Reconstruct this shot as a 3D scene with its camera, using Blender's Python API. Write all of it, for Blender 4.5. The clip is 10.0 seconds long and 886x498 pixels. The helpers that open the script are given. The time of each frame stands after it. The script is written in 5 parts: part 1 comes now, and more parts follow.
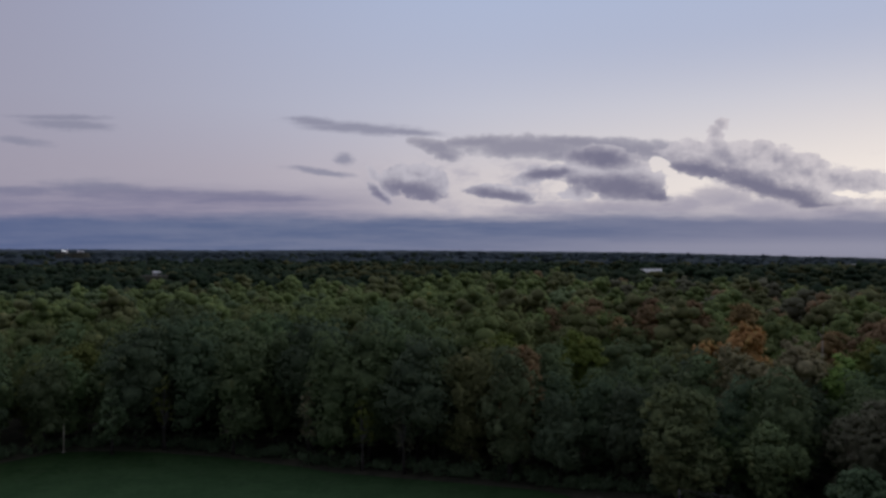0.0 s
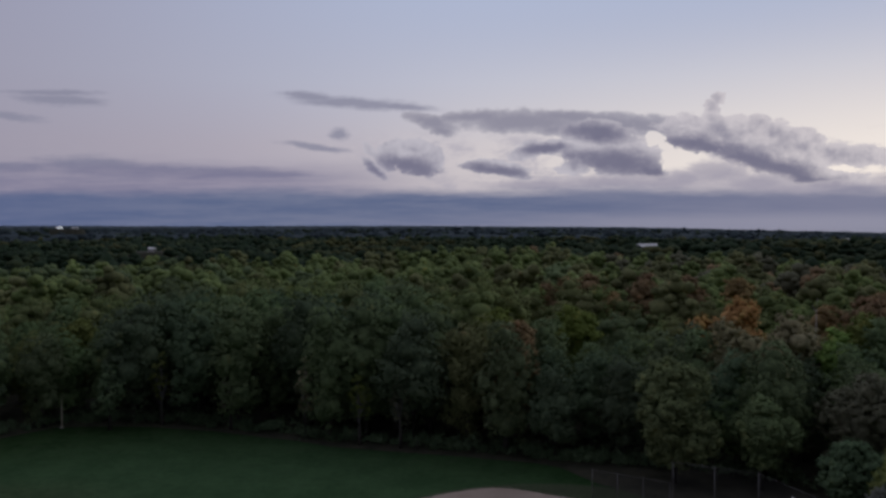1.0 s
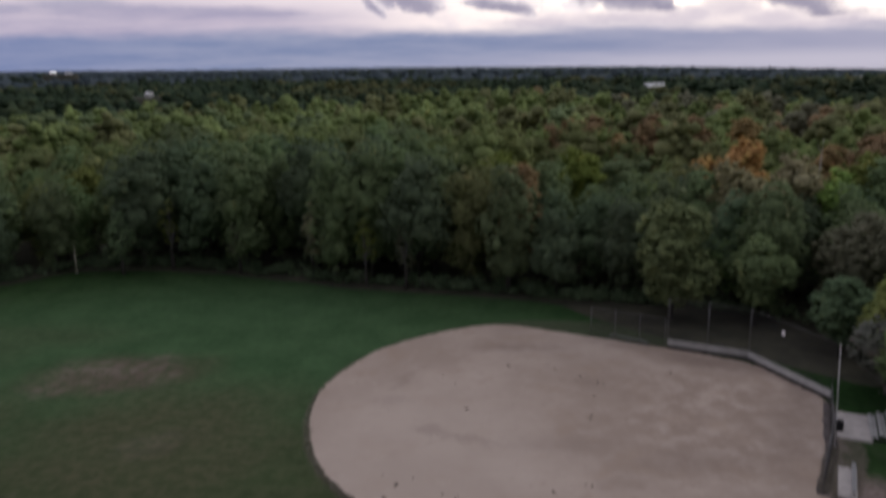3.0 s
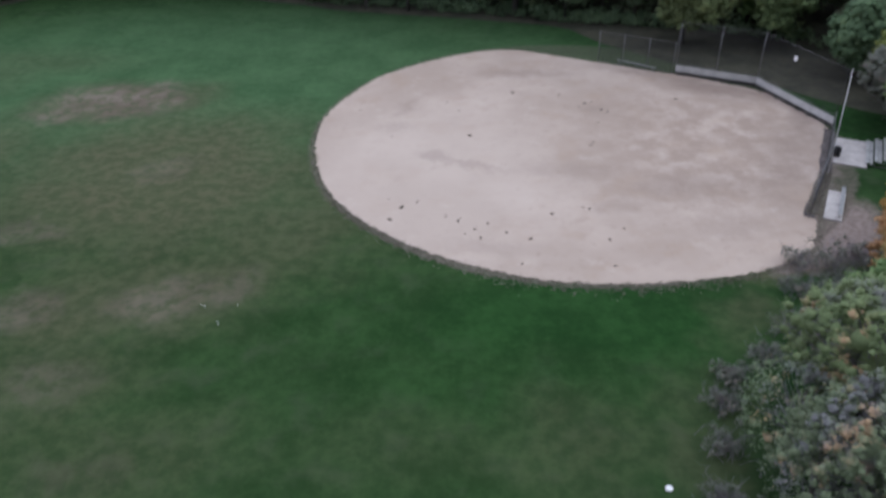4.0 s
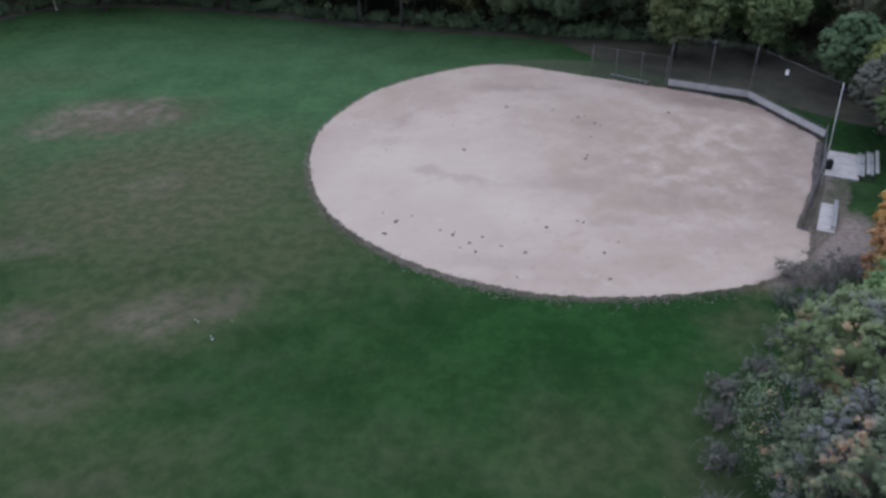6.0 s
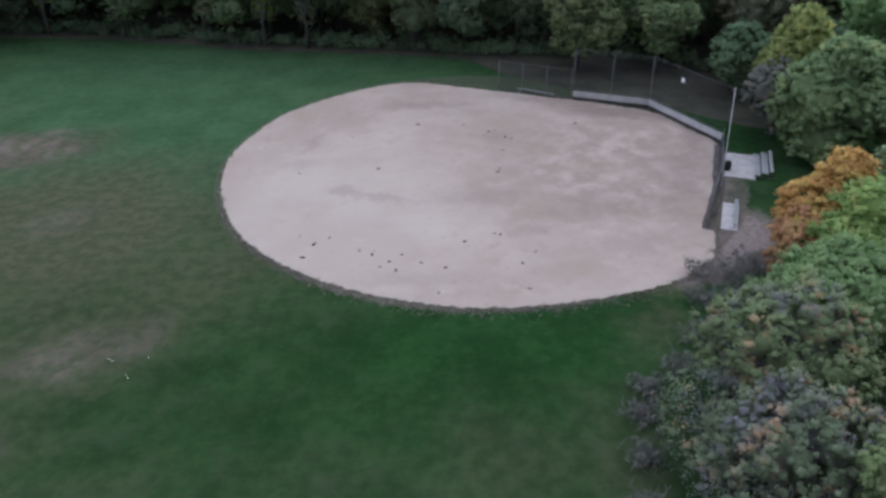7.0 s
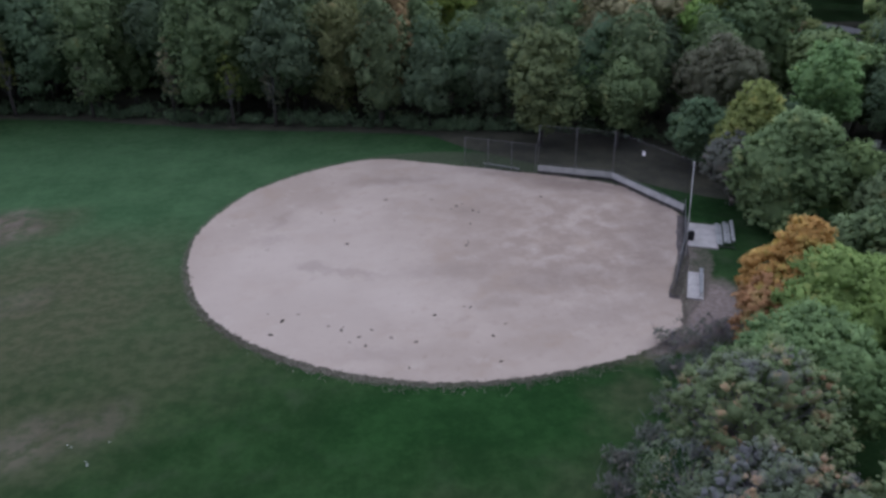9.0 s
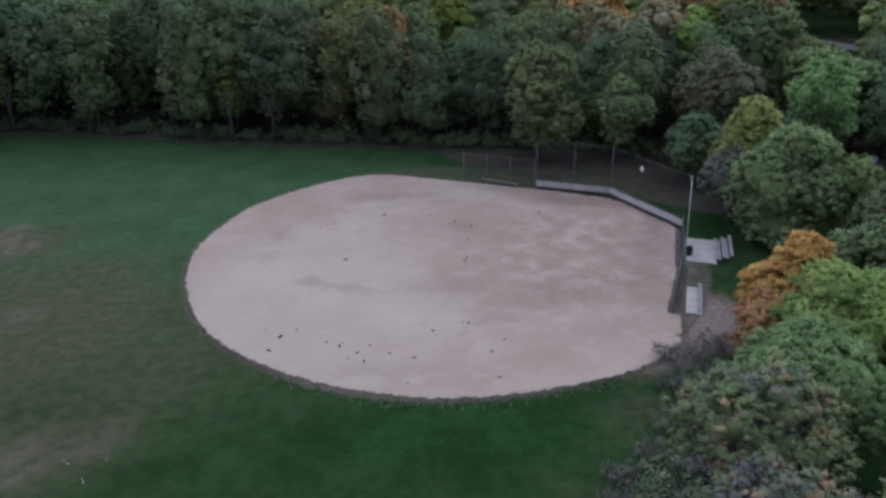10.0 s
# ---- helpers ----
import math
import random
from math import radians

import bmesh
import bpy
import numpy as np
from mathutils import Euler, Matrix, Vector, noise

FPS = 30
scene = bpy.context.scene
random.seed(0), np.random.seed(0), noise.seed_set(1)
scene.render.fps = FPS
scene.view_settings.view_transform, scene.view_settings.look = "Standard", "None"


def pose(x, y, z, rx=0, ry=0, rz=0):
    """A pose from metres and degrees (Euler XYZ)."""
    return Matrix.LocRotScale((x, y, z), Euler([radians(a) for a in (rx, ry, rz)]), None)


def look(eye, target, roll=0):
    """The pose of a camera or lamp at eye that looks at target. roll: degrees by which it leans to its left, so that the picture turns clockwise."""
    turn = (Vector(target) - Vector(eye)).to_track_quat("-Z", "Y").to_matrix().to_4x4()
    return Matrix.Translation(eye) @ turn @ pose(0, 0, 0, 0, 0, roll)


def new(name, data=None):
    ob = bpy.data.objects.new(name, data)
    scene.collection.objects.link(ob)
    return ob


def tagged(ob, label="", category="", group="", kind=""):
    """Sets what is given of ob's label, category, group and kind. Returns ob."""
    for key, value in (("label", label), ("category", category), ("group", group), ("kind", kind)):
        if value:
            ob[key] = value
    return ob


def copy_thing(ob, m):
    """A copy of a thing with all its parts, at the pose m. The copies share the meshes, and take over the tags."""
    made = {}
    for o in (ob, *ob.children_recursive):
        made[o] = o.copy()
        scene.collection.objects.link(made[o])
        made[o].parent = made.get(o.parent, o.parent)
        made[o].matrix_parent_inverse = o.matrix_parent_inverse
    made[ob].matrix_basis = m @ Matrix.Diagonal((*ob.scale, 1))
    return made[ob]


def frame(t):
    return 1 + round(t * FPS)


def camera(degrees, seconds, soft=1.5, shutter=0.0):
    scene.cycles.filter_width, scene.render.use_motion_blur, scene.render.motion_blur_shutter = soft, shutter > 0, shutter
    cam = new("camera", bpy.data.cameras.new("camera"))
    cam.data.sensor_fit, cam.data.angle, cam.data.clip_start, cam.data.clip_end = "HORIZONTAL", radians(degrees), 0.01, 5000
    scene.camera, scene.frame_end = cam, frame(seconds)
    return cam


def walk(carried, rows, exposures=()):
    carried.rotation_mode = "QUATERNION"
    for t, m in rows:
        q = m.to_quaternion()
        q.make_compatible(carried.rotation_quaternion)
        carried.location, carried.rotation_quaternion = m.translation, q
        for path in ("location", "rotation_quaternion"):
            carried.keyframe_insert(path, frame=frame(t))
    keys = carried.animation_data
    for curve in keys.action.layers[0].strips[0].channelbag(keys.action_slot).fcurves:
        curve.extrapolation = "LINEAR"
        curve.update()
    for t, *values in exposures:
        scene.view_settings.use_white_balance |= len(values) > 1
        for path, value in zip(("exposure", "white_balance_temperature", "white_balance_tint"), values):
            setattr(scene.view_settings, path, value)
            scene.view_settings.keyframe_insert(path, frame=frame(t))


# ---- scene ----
EYE = (0.0, 0.0, 30.0)
# seconds, yaw, pitch, roll of the hovering camera
PATH = [
    (0.0, 0.0, 0.0, 0.0), (0.5, -0.23, -0.65, 0.10), (1.0, -0.31, -1.84, 0.15), (1.5, -0.39, -2.93, 0.21),
    (2.0, -0.40, -4.45, 0.26), (2.2, -0.36, -4.91, 0.27), (3.3, 0.20, -20.35, 0.95), (3.5, 0.35, -25.76, 0.95),
    (4.0, 0.66, -33.69, 1.06), (4.5, 0.79, -35.77, 1.12), (5.0, 0.80, -35.54, 1.09), (5.2, 0.76, -35.10, 1.08),
    (6.3, -0.70, -31.98, 1.0), (6.5, -2.91, -31.74, 0.93), (7.0, -6.93, -31.42, 0.77), (7.5, -8.47, -30.21, 0.68),
    (8.0, -9.14, -28.90, 0.59), (8.5, -9.40, -27.79, 0.57), (9.0, -9.61, -25.93, 0.54), (9.5, -9.73, -25.16, 0.49),
    (10.0, -9.74, -24.79, 0.51)]
EXPOSURES = [(0.0, 0.0, 6500, 9), (1.0, -0.02, 6500, 9), (2.2, 0.32, 6500, 9), (3.3, 1.30, 7300, 8.5), (3.5, 1.62, 6850, 6), (3.7, 1.92, 6550, 3.5), (4.0, 2.12, 6330, 2.5),
             (5.2, 2.08, 6060, 3), (6.5, 2.0, 6030, 3), (8.0, 1.95, 6000, 4), (9.0, 1.71, 6000, 6), (10.0, 1.67, 6050, 6)]
cam = camera(60.08, 10.0, soft=2.9, shutter=0.5)
walk(cam, [(t, pose(*EYE, 90 + p, 0, y) @ pose(0, 0, 0, 0, 0, -r)) for t, y, p, r in PATH], EXPOSURES)


# ---- node helpers ----
def node(tree, kind, operation="", clamp=False, ease="", blend="", mapping=""):
    n = tree.nodes.new(kind)
    if operation:
        n.operation = operation
    if clamp:
        n.use_clamp = True
    if ease:
        n.interpolation_type = ease
    if blend:
        n.data_type, n.blend_type = "RGBA", blend
    if mapping:
        n.vector_type = mapping
    return n


def plug(tree, socket, value):
    if isinstance(value, bpy.types.NodeSocket):
        tree.links.new(value, socket)
    elif value is not None:
        socket.default_value = value


def calc(tree, op, a, b=None, c=None, clamp=False):
    n = node(tree, "ShaderNodeMath", operation=op, clamp=clamp)
    for s, v in zip(n.inputs, (a, b, c)):
        plug(tree, s, v)
    return n.outputs[0]


def vcalc(tree, op, a, b=None, out=0):
    n = node(tree, "ShaderNodeVectorMath", operation=op)
    plug(tree, n.inputs[0], a)
    plug(tree, n.inputs[1], b)
    return n.outputs[out]


def fade(tree, value, lo, hi, to_lo=0.0, to_hi=1.0):
    n = node(tree, "ShaderNodeMapRange", ease="SMOOTHSTEP")
    for s, v in zip(n.inputs, (value, lo, hi, to_lo, to_hi)):
        plug(tree, s, v)
    return n.outputs[0]


def mix(tree, fac, a, b, how="MIX"):
    n = node(tree, "ShaderNodeMix", blend=how)
    plug(tree, n.inputs[0], fac)
    plug(tree, n.inputs[6], a if isinstance(a, bpy.types.NodeSocket) else (*a, 1))
    plug(tree, n.inputs[7], b if isinstance(b, bpy.types.NodeSocket) else (*b, 1))
    return n.outputs[2]


def grain(tree, vector, scale, detail=4.0, rough=0.55, out=0):
    n = node(tree, "ShaderNodeTexNoise")
    plug(tree, n.inputs["Vector"], vector)
    n.inputs["Scale"].default_value, n.inputs["Detail"].default_value, n.inputs["Roughness"].default_value = scale, detail, rough
    return n.outputs[out]


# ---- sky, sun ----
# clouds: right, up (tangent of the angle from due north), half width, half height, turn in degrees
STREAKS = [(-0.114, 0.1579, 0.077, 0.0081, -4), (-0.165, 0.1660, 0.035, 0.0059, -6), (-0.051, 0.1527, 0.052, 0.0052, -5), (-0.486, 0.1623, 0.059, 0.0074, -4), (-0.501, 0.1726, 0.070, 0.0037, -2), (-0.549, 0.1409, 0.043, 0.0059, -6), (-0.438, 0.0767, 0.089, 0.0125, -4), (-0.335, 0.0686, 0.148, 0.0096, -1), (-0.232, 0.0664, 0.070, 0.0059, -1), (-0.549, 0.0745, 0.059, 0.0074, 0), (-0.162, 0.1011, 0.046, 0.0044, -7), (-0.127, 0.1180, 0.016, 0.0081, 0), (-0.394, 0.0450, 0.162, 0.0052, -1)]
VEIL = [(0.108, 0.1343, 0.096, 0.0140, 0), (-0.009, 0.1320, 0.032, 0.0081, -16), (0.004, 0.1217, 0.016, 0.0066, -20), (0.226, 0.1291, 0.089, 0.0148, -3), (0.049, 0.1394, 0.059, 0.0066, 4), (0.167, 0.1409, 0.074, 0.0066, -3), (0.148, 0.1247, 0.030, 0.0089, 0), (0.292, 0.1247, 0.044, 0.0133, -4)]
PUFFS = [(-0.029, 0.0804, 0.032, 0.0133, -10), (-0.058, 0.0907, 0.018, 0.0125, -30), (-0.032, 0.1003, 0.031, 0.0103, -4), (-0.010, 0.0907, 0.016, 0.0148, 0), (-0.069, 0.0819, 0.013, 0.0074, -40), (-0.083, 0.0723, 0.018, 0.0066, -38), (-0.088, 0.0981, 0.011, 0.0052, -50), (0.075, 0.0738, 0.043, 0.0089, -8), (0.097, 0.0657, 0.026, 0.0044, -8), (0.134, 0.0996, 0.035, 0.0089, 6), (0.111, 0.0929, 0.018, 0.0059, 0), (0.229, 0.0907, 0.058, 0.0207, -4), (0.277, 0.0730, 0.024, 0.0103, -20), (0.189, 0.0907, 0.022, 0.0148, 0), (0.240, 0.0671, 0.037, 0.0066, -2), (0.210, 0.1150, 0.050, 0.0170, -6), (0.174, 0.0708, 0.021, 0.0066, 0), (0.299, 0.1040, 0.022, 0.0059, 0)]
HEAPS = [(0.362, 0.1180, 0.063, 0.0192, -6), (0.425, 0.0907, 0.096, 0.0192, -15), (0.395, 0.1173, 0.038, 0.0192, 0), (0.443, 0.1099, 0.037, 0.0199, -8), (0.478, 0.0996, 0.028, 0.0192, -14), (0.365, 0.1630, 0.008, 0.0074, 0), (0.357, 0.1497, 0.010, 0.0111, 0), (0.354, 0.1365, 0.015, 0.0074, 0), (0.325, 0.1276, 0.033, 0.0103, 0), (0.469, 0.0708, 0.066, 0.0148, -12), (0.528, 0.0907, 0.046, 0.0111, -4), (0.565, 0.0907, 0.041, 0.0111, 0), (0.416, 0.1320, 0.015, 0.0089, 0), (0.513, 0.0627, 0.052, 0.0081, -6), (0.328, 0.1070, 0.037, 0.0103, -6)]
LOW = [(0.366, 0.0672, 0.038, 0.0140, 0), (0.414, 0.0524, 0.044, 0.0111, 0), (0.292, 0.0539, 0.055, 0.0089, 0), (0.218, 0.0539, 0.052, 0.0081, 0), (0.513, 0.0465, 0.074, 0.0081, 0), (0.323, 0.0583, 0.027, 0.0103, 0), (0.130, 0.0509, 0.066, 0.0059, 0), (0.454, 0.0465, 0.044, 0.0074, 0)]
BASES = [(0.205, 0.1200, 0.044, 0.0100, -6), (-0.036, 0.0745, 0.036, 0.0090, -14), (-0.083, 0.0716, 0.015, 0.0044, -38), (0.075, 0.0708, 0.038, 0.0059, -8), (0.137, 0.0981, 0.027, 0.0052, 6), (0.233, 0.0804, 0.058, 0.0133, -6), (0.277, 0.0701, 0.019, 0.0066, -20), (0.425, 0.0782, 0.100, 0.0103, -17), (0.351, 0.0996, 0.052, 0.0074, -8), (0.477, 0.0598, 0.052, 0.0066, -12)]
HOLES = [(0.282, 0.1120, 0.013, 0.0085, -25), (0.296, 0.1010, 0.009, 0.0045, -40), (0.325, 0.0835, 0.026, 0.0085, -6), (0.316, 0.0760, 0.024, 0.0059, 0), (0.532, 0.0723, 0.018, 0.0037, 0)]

world = bpy.data.worlds.new("dusk_sky")
scene.world = world
world.use_nodes = True
w = world.node_tree
w.nodes.clear()
way = node(w, "ShaderNodeTexCoord").outputs["Generated"]
xyz = node(w, "ShaderNodeSeparateXYZ")
plug(w, xyz.inputs[0], way)
east, north, up = xyz.outputs
ahead = calc(w, "MAXIMUM", north, 0.05)
u, v = calc(w, "DIVIDE", east, ahead), calc(w, "DIVIDE", up, ahead)
flat = node(w, "ShaderNodeCombineXYZ")
plug(w, flat.inputs[0], u)
plug(w, flat.inputs[1], v)
flat = flat.outputs[0]
# clear sky after sunset: pale near the horizon, blue-grey above, dimmer away from the glow
high = node(w, "ShaderNodeValToRGB")
plug(w, high.inputs[0], calc(w, "MAXIMUM", up, 0.0))
stops = [(0.0, (0.41, 0.37, 0.45)), (0.10, (0.455, 0.42, 0.50)), (0.18, (0.455, 0.47, 0.59)), (0.32, (0.40, 0.46, 0.64)), (0.6, (0.37, 0.39, 0.48)), (1.0, (0.35, 0.355, 0.41))]
high.color_ramp.elements[0].position, high.color_ramp.elements[1].position = 0.0, 1.0
for at, _ in stops[1:-1]:
    high.color_ramp.elements.new(at)
for el, (at, c) in zip(high.color_ramp.elements, stops):
    el.position, el.color = at, (*c, 1)
glow = fade(w, calc(w, "ADD", calc(w, "MULTIPLY", east, 0.86), calc(w, "MULTIPLY", north, 0.5)), 0.2, 1.0)
low = fade(w, up, 0.27, 0.03)
clear = mix(w, calc(w, "MULTIPLY", calc(w, "MULTIPLY", glow, low), 0.9), high.outputs[0], (0.98, 0.90, 0.83))
clear = mix(w, fade(w, u, -0.75, 0.10, 0.70, 0.0), clear, (0.26, 0.24, 0.33))
clear = mix(w, fade(w, calc(w, "ADD", north, calc(w, "MULTIPLY", up, 0.5)), 0.28, -0.35, 0.0, 0.9), clear, (0.06, 0.06, 0.08))
nishita = node(w, "ShaderNodeTexSky")
nishita.sky_type, nishita.sun_disc, nishita.sun_elevation, nishita.sun_rotation = "NISHITA", False, radians(2), radians(60)
sky = mix(w, 0.10, clear, vcalc(w, "MULTIPLY", nishita.outputs[0], (0.12, 0.12, 0.12)), "ADD")
# clouds: ragged heaps and streaks, torn by noise at two sizes
tear = vcalc(w, "SUBTRACT", grain(w, vcalc(w, "MULTIPLY", flat, (1.0, 1.8, 1.0)), 16, 6, 0.6, 1), (0.5, 0.5, 0.5))
fine = vcalc(w, "SUBTRACT", grain(w, flat, 62, 6, 0.65, 1), (0.5, 0.5, 0.5))


def bank(blobs, amount, small, rough, at):
    """How dense a group of clouds is: soft ovals, bent and frayed by noise."""
    bent = vcalc(w, "ADD", at, vcalc(w, "ADD", vcalc(w, "MULTIPLY", tear, amount), vcalc(w, "MULTIPLY", fine, small)))
    split = node(w, "ShaderNodeSeparateXYZ")
    plug(w, split.inputs[0], bent)
    px, py = split.outputs[0], split.outputs[1]
    total = None
    for bx, by, hw, hh, turn in blobs:
        co, si, rx_, ry_ = math.cos(radians(turn)), math.sin(radians(turn)), 1 / (hw * 1.3), 1 / (hh * 1.35)
        along = calc(w, "MULTIPLY_ADD", px, co * rx_, calc(w, "MULTIPLY_ADD", py, si * rx_, -(bx * co + by * si) * rx_))
        across = calc(w, "MULTIPLY_ADD", px, -si * ry_, calc(w, "MULTIPLY_ADD", py, co * ry_, (bx * si - by * co) * ry_))
        d = calc(w, "SUBTRACT", 1.0, calc(w, "SQRT", calc(w, "MULTIPLY_ADD", along, along, calc(w, "MULTIPLY", across, across))))
        total = d if total is None else calc(w, "SMOOTH_MAX", total, d, 0.2)
    frayed = calc(w, "SUBTRACT", grain(w, vcalc(w, "MULTIPLY", at, (1.0, 1.7, 1.0)), 34, 10, 0.72), 0.5)
    return calc(w, "ADD", total, calc(w, "MULTIPLY", frayed, rough))


forward = fade(w, north, 0.25, 0.5)
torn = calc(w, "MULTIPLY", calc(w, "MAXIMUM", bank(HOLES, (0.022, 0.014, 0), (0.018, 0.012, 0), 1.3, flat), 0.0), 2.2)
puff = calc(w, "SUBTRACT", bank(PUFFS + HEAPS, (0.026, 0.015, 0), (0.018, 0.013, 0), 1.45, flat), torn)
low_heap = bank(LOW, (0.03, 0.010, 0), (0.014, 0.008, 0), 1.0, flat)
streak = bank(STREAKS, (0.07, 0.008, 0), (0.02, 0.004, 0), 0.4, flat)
threads = grain(w, vcalc(w, "MULTIPLY", flat, (1.0, 7.0, 1.0)), 14, 6, 0.65)
streak = calc(w, "ADD", streak, calc(w, "MULTIPLY", calc(w, "SUBTRACT", threads, 0.5), 1.0))
billow = calc(w, "SUBTRACT", grain(w, flat, 26, 5, 0.6), grain(w, vcalc(w, "ADD", flat, (0.006, 0.013, 0.0)), 26, 5, 0.6))
shade = fade(w, calc(w, "SUBTRACT", calc(w, "MULTIPLY", puff, 0.5), calc(w, "MULTIPLY", billow, 1.6)), -0.1, 1.0)
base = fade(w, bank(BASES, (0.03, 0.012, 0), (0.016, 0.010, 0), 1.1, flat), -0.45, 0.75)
rim_colour = mix(w, fade(w, u, 0.1, 0.5), (0.50, 0.475, 0.54), (0.62, 0.57, 0.60))
puff_colour = mix(w, shade, rim_colour, (0.270, 0.258, 0.330))
puff_colour = mix(w, calc(w, "MULTIPLY", base, 0.95), puff_colour, (0.168, 0.163, 0.240))
sky = mix(w, calc(w, "MULTIPLY", calc(w, "MULTIPLY", fade(w, streak, -0.05, 0.75), 0.85), forward), sky, mix(w, fade(w, v, 0.10, 0.06), (0.25, 0.25, 0.335), (0.115, 0.125, 0.225)))
pale = calc(w, "MULTIPLY", calc(w, "MULTIPLY", fade(w, calc(w, "ADD", v, calc(w, "MULTIPLY", calc(w, "SUBTRACT", threads, 0.5), 0.05)), 0.075, 0.052), fade(w, u, -0.05, 0.2)), 0.8)
sky = mix(w, calc(w, "MULTIPLY", pale, forward), sky, (0.37, 0.345, 0.42))
# pale torn scud between and under the heaps
scud = grain(w, vcalc(w, "MULTIPLY", flat, (1.0, 2.2, 1.0)), 13, 8, 0.68)
scud = calc(w, "MULTIPLY", fade(w, scud, 0.44, 0.66, 0.0, 0.9), calc(w, "MULTIPLY", fade(w, v, 0.135, 0.095), fade(w, u, -0.22, 0.12, 0.15, 1.0)))
sky = mix(w, calc(w, "MULTIPLY", calc(w, "MULTIPLY", scud, fade(w, torn, 0.5, 0.1)), forward), sky, (0.42, 0.395, 0.47))
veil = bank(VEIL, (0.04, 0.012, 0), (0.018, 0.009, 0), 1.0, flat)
veil = calc(w, "SUBTRACT", veil, torn)
sky = mix(w, calc(w, "MULTIPLY", calc(w, "MULTIPLY", fade(w, veil, -0.02, 0.34), 0.95), forward), sky, mix(w, fade(w, veil, 0.1, 0.8), (0.38, 0.365, 0.43), (0.265, 0.257, 0.330)))
sky = mix(w, calc(w, "MULTIPLY", fade(w, puff, 0.02, 0.22), forward), sky, puff_colour)
sky = mix(w, calc(w, "MULTIPLY", calc(w, "MULTIPLY", fade(w, low_heap, -0.1, 0.35), 0.85), forward), sky, mix(w, fade(w, low_heap, 0.0, 0.8), (0.49, 0.45, 0.50), (0.36, 0.335, 0.41)))
# long low bank over the horizon, its top edge soft and wavy
wave = calc(w, "MULTIPLY", calc(w, "SUBTRACT", grain(w, vcalc(w, "MULTIPLY", flat, (1.0, 6.0, 1.0)), 5, 6, 0.62), 0.5), 0.034)
bank_top = calc(w, "ADD", v, wave)
layers = fade(w, grain(w, vcalc(w, "MULTIPLY", flat, (1.0, 12.0, 1.0)), 6.0, 8, 0.68), 0.34, 0.66)
haze = mix(w, layers, (0.106, 0.136, 0.245), (0.160, 0.182, 0.285))
haze = mix(w, fade(w, u, 0.0, 0.6, 0.0, 0.75), haze, (0.225, 0.225, 0.315))
haze = mix(w, fade(w, u, -0.2, -0.6, 0.0, 0.45), haze, (0.085, 0.115, 0.245))
haze = mix(w, calc(w, "MULTIPLY", fade(w, v, 0.022, 0.002), fade(w, u, -0.3, 0.5, 0.0, 0.75)), haze, (0.30, 0.295, 0.38))
lilac = mix(w, layers, (0.205, 0.198, 0.30), (0.285, 0.262, 0.355))
sky = mix(w, calc(w, "MULTIPLY", calc(w, "MULTIPLY", fade(w, bank_top, 0.094, 0.056), fade(w, u, 0.1, -0.3, 0.0, 0.9)), forward), sky, lilac)
sky = mix(w, calc(w, "MULTIPLY", fade(w, bank_top, 0.052, 0.032), forward), sky, haze)
sky = mix(w, fade(w, up, 0.0, -0.05), sky, (0.03, 0.035, 0.03))
back = node(w, "ShaderNodeBackground")
plug(w, back.inputs[0], sky)
back.inputs[1].default_value = 1.0
plug(w, node(w, "ShaderNodeOutputWorld").inputs[0], back.outputs[0])

sun = new("sun", bpy.data.lights.new("sun", "SUN"))
sun.data.energy, sun.data.angle, sun.data.color = 0.12, radians(25), (1.0, 0.86, 0.74)
sun.matrix_world = look((60, 35, 40), (0, 0, 0))


# ---- materials ----
def material(name, rough=0.9):
    m = bpy.data.materials.new(name)
    m.use_nodes = True
    t = m.node_tree
    b = t.nodes["Principled BSDF"]
    b.inputs["Roughness"].default_value = rough
    b.inputs["Specular IOR Level"].default_value = 0.25
    return m, t, b, node(t, "ShaderNodeTexCoord").outputs["Object"]


def relief(t, b, height, strength, distance):
    n = node(t, "ShaderNodeBump")
    n.inputs["Strength"].default_value, n.inputs["Distance"].default_value = strength, distance
    plug(t, n.inputs["Height"], height)
    plug(t, b.inputs["Normal"], n.outputs[0])


def plain(name, dark, light, scale=3.0, rough=0.8, metal=0.0, bump=0.3, depth=0.01):
    m, t, b, p = material(name, rough)
    big, small = grain(t, p, scale, 5), grain(t, p, scale * 9, 4)
    both = calc(t, "ADD", calc(t, "MULTIPLY", big, 0.65), calc(t, "MULTIPLY", small, 0.35))
    plug(t, b.inputs["Base Color"], mix(t, fade(t, both, 0.35, 0.65), dark, light))
    b.inputs["Metallic"].default_value = metal
    relief(t, b, both, bump, depth)
    return m


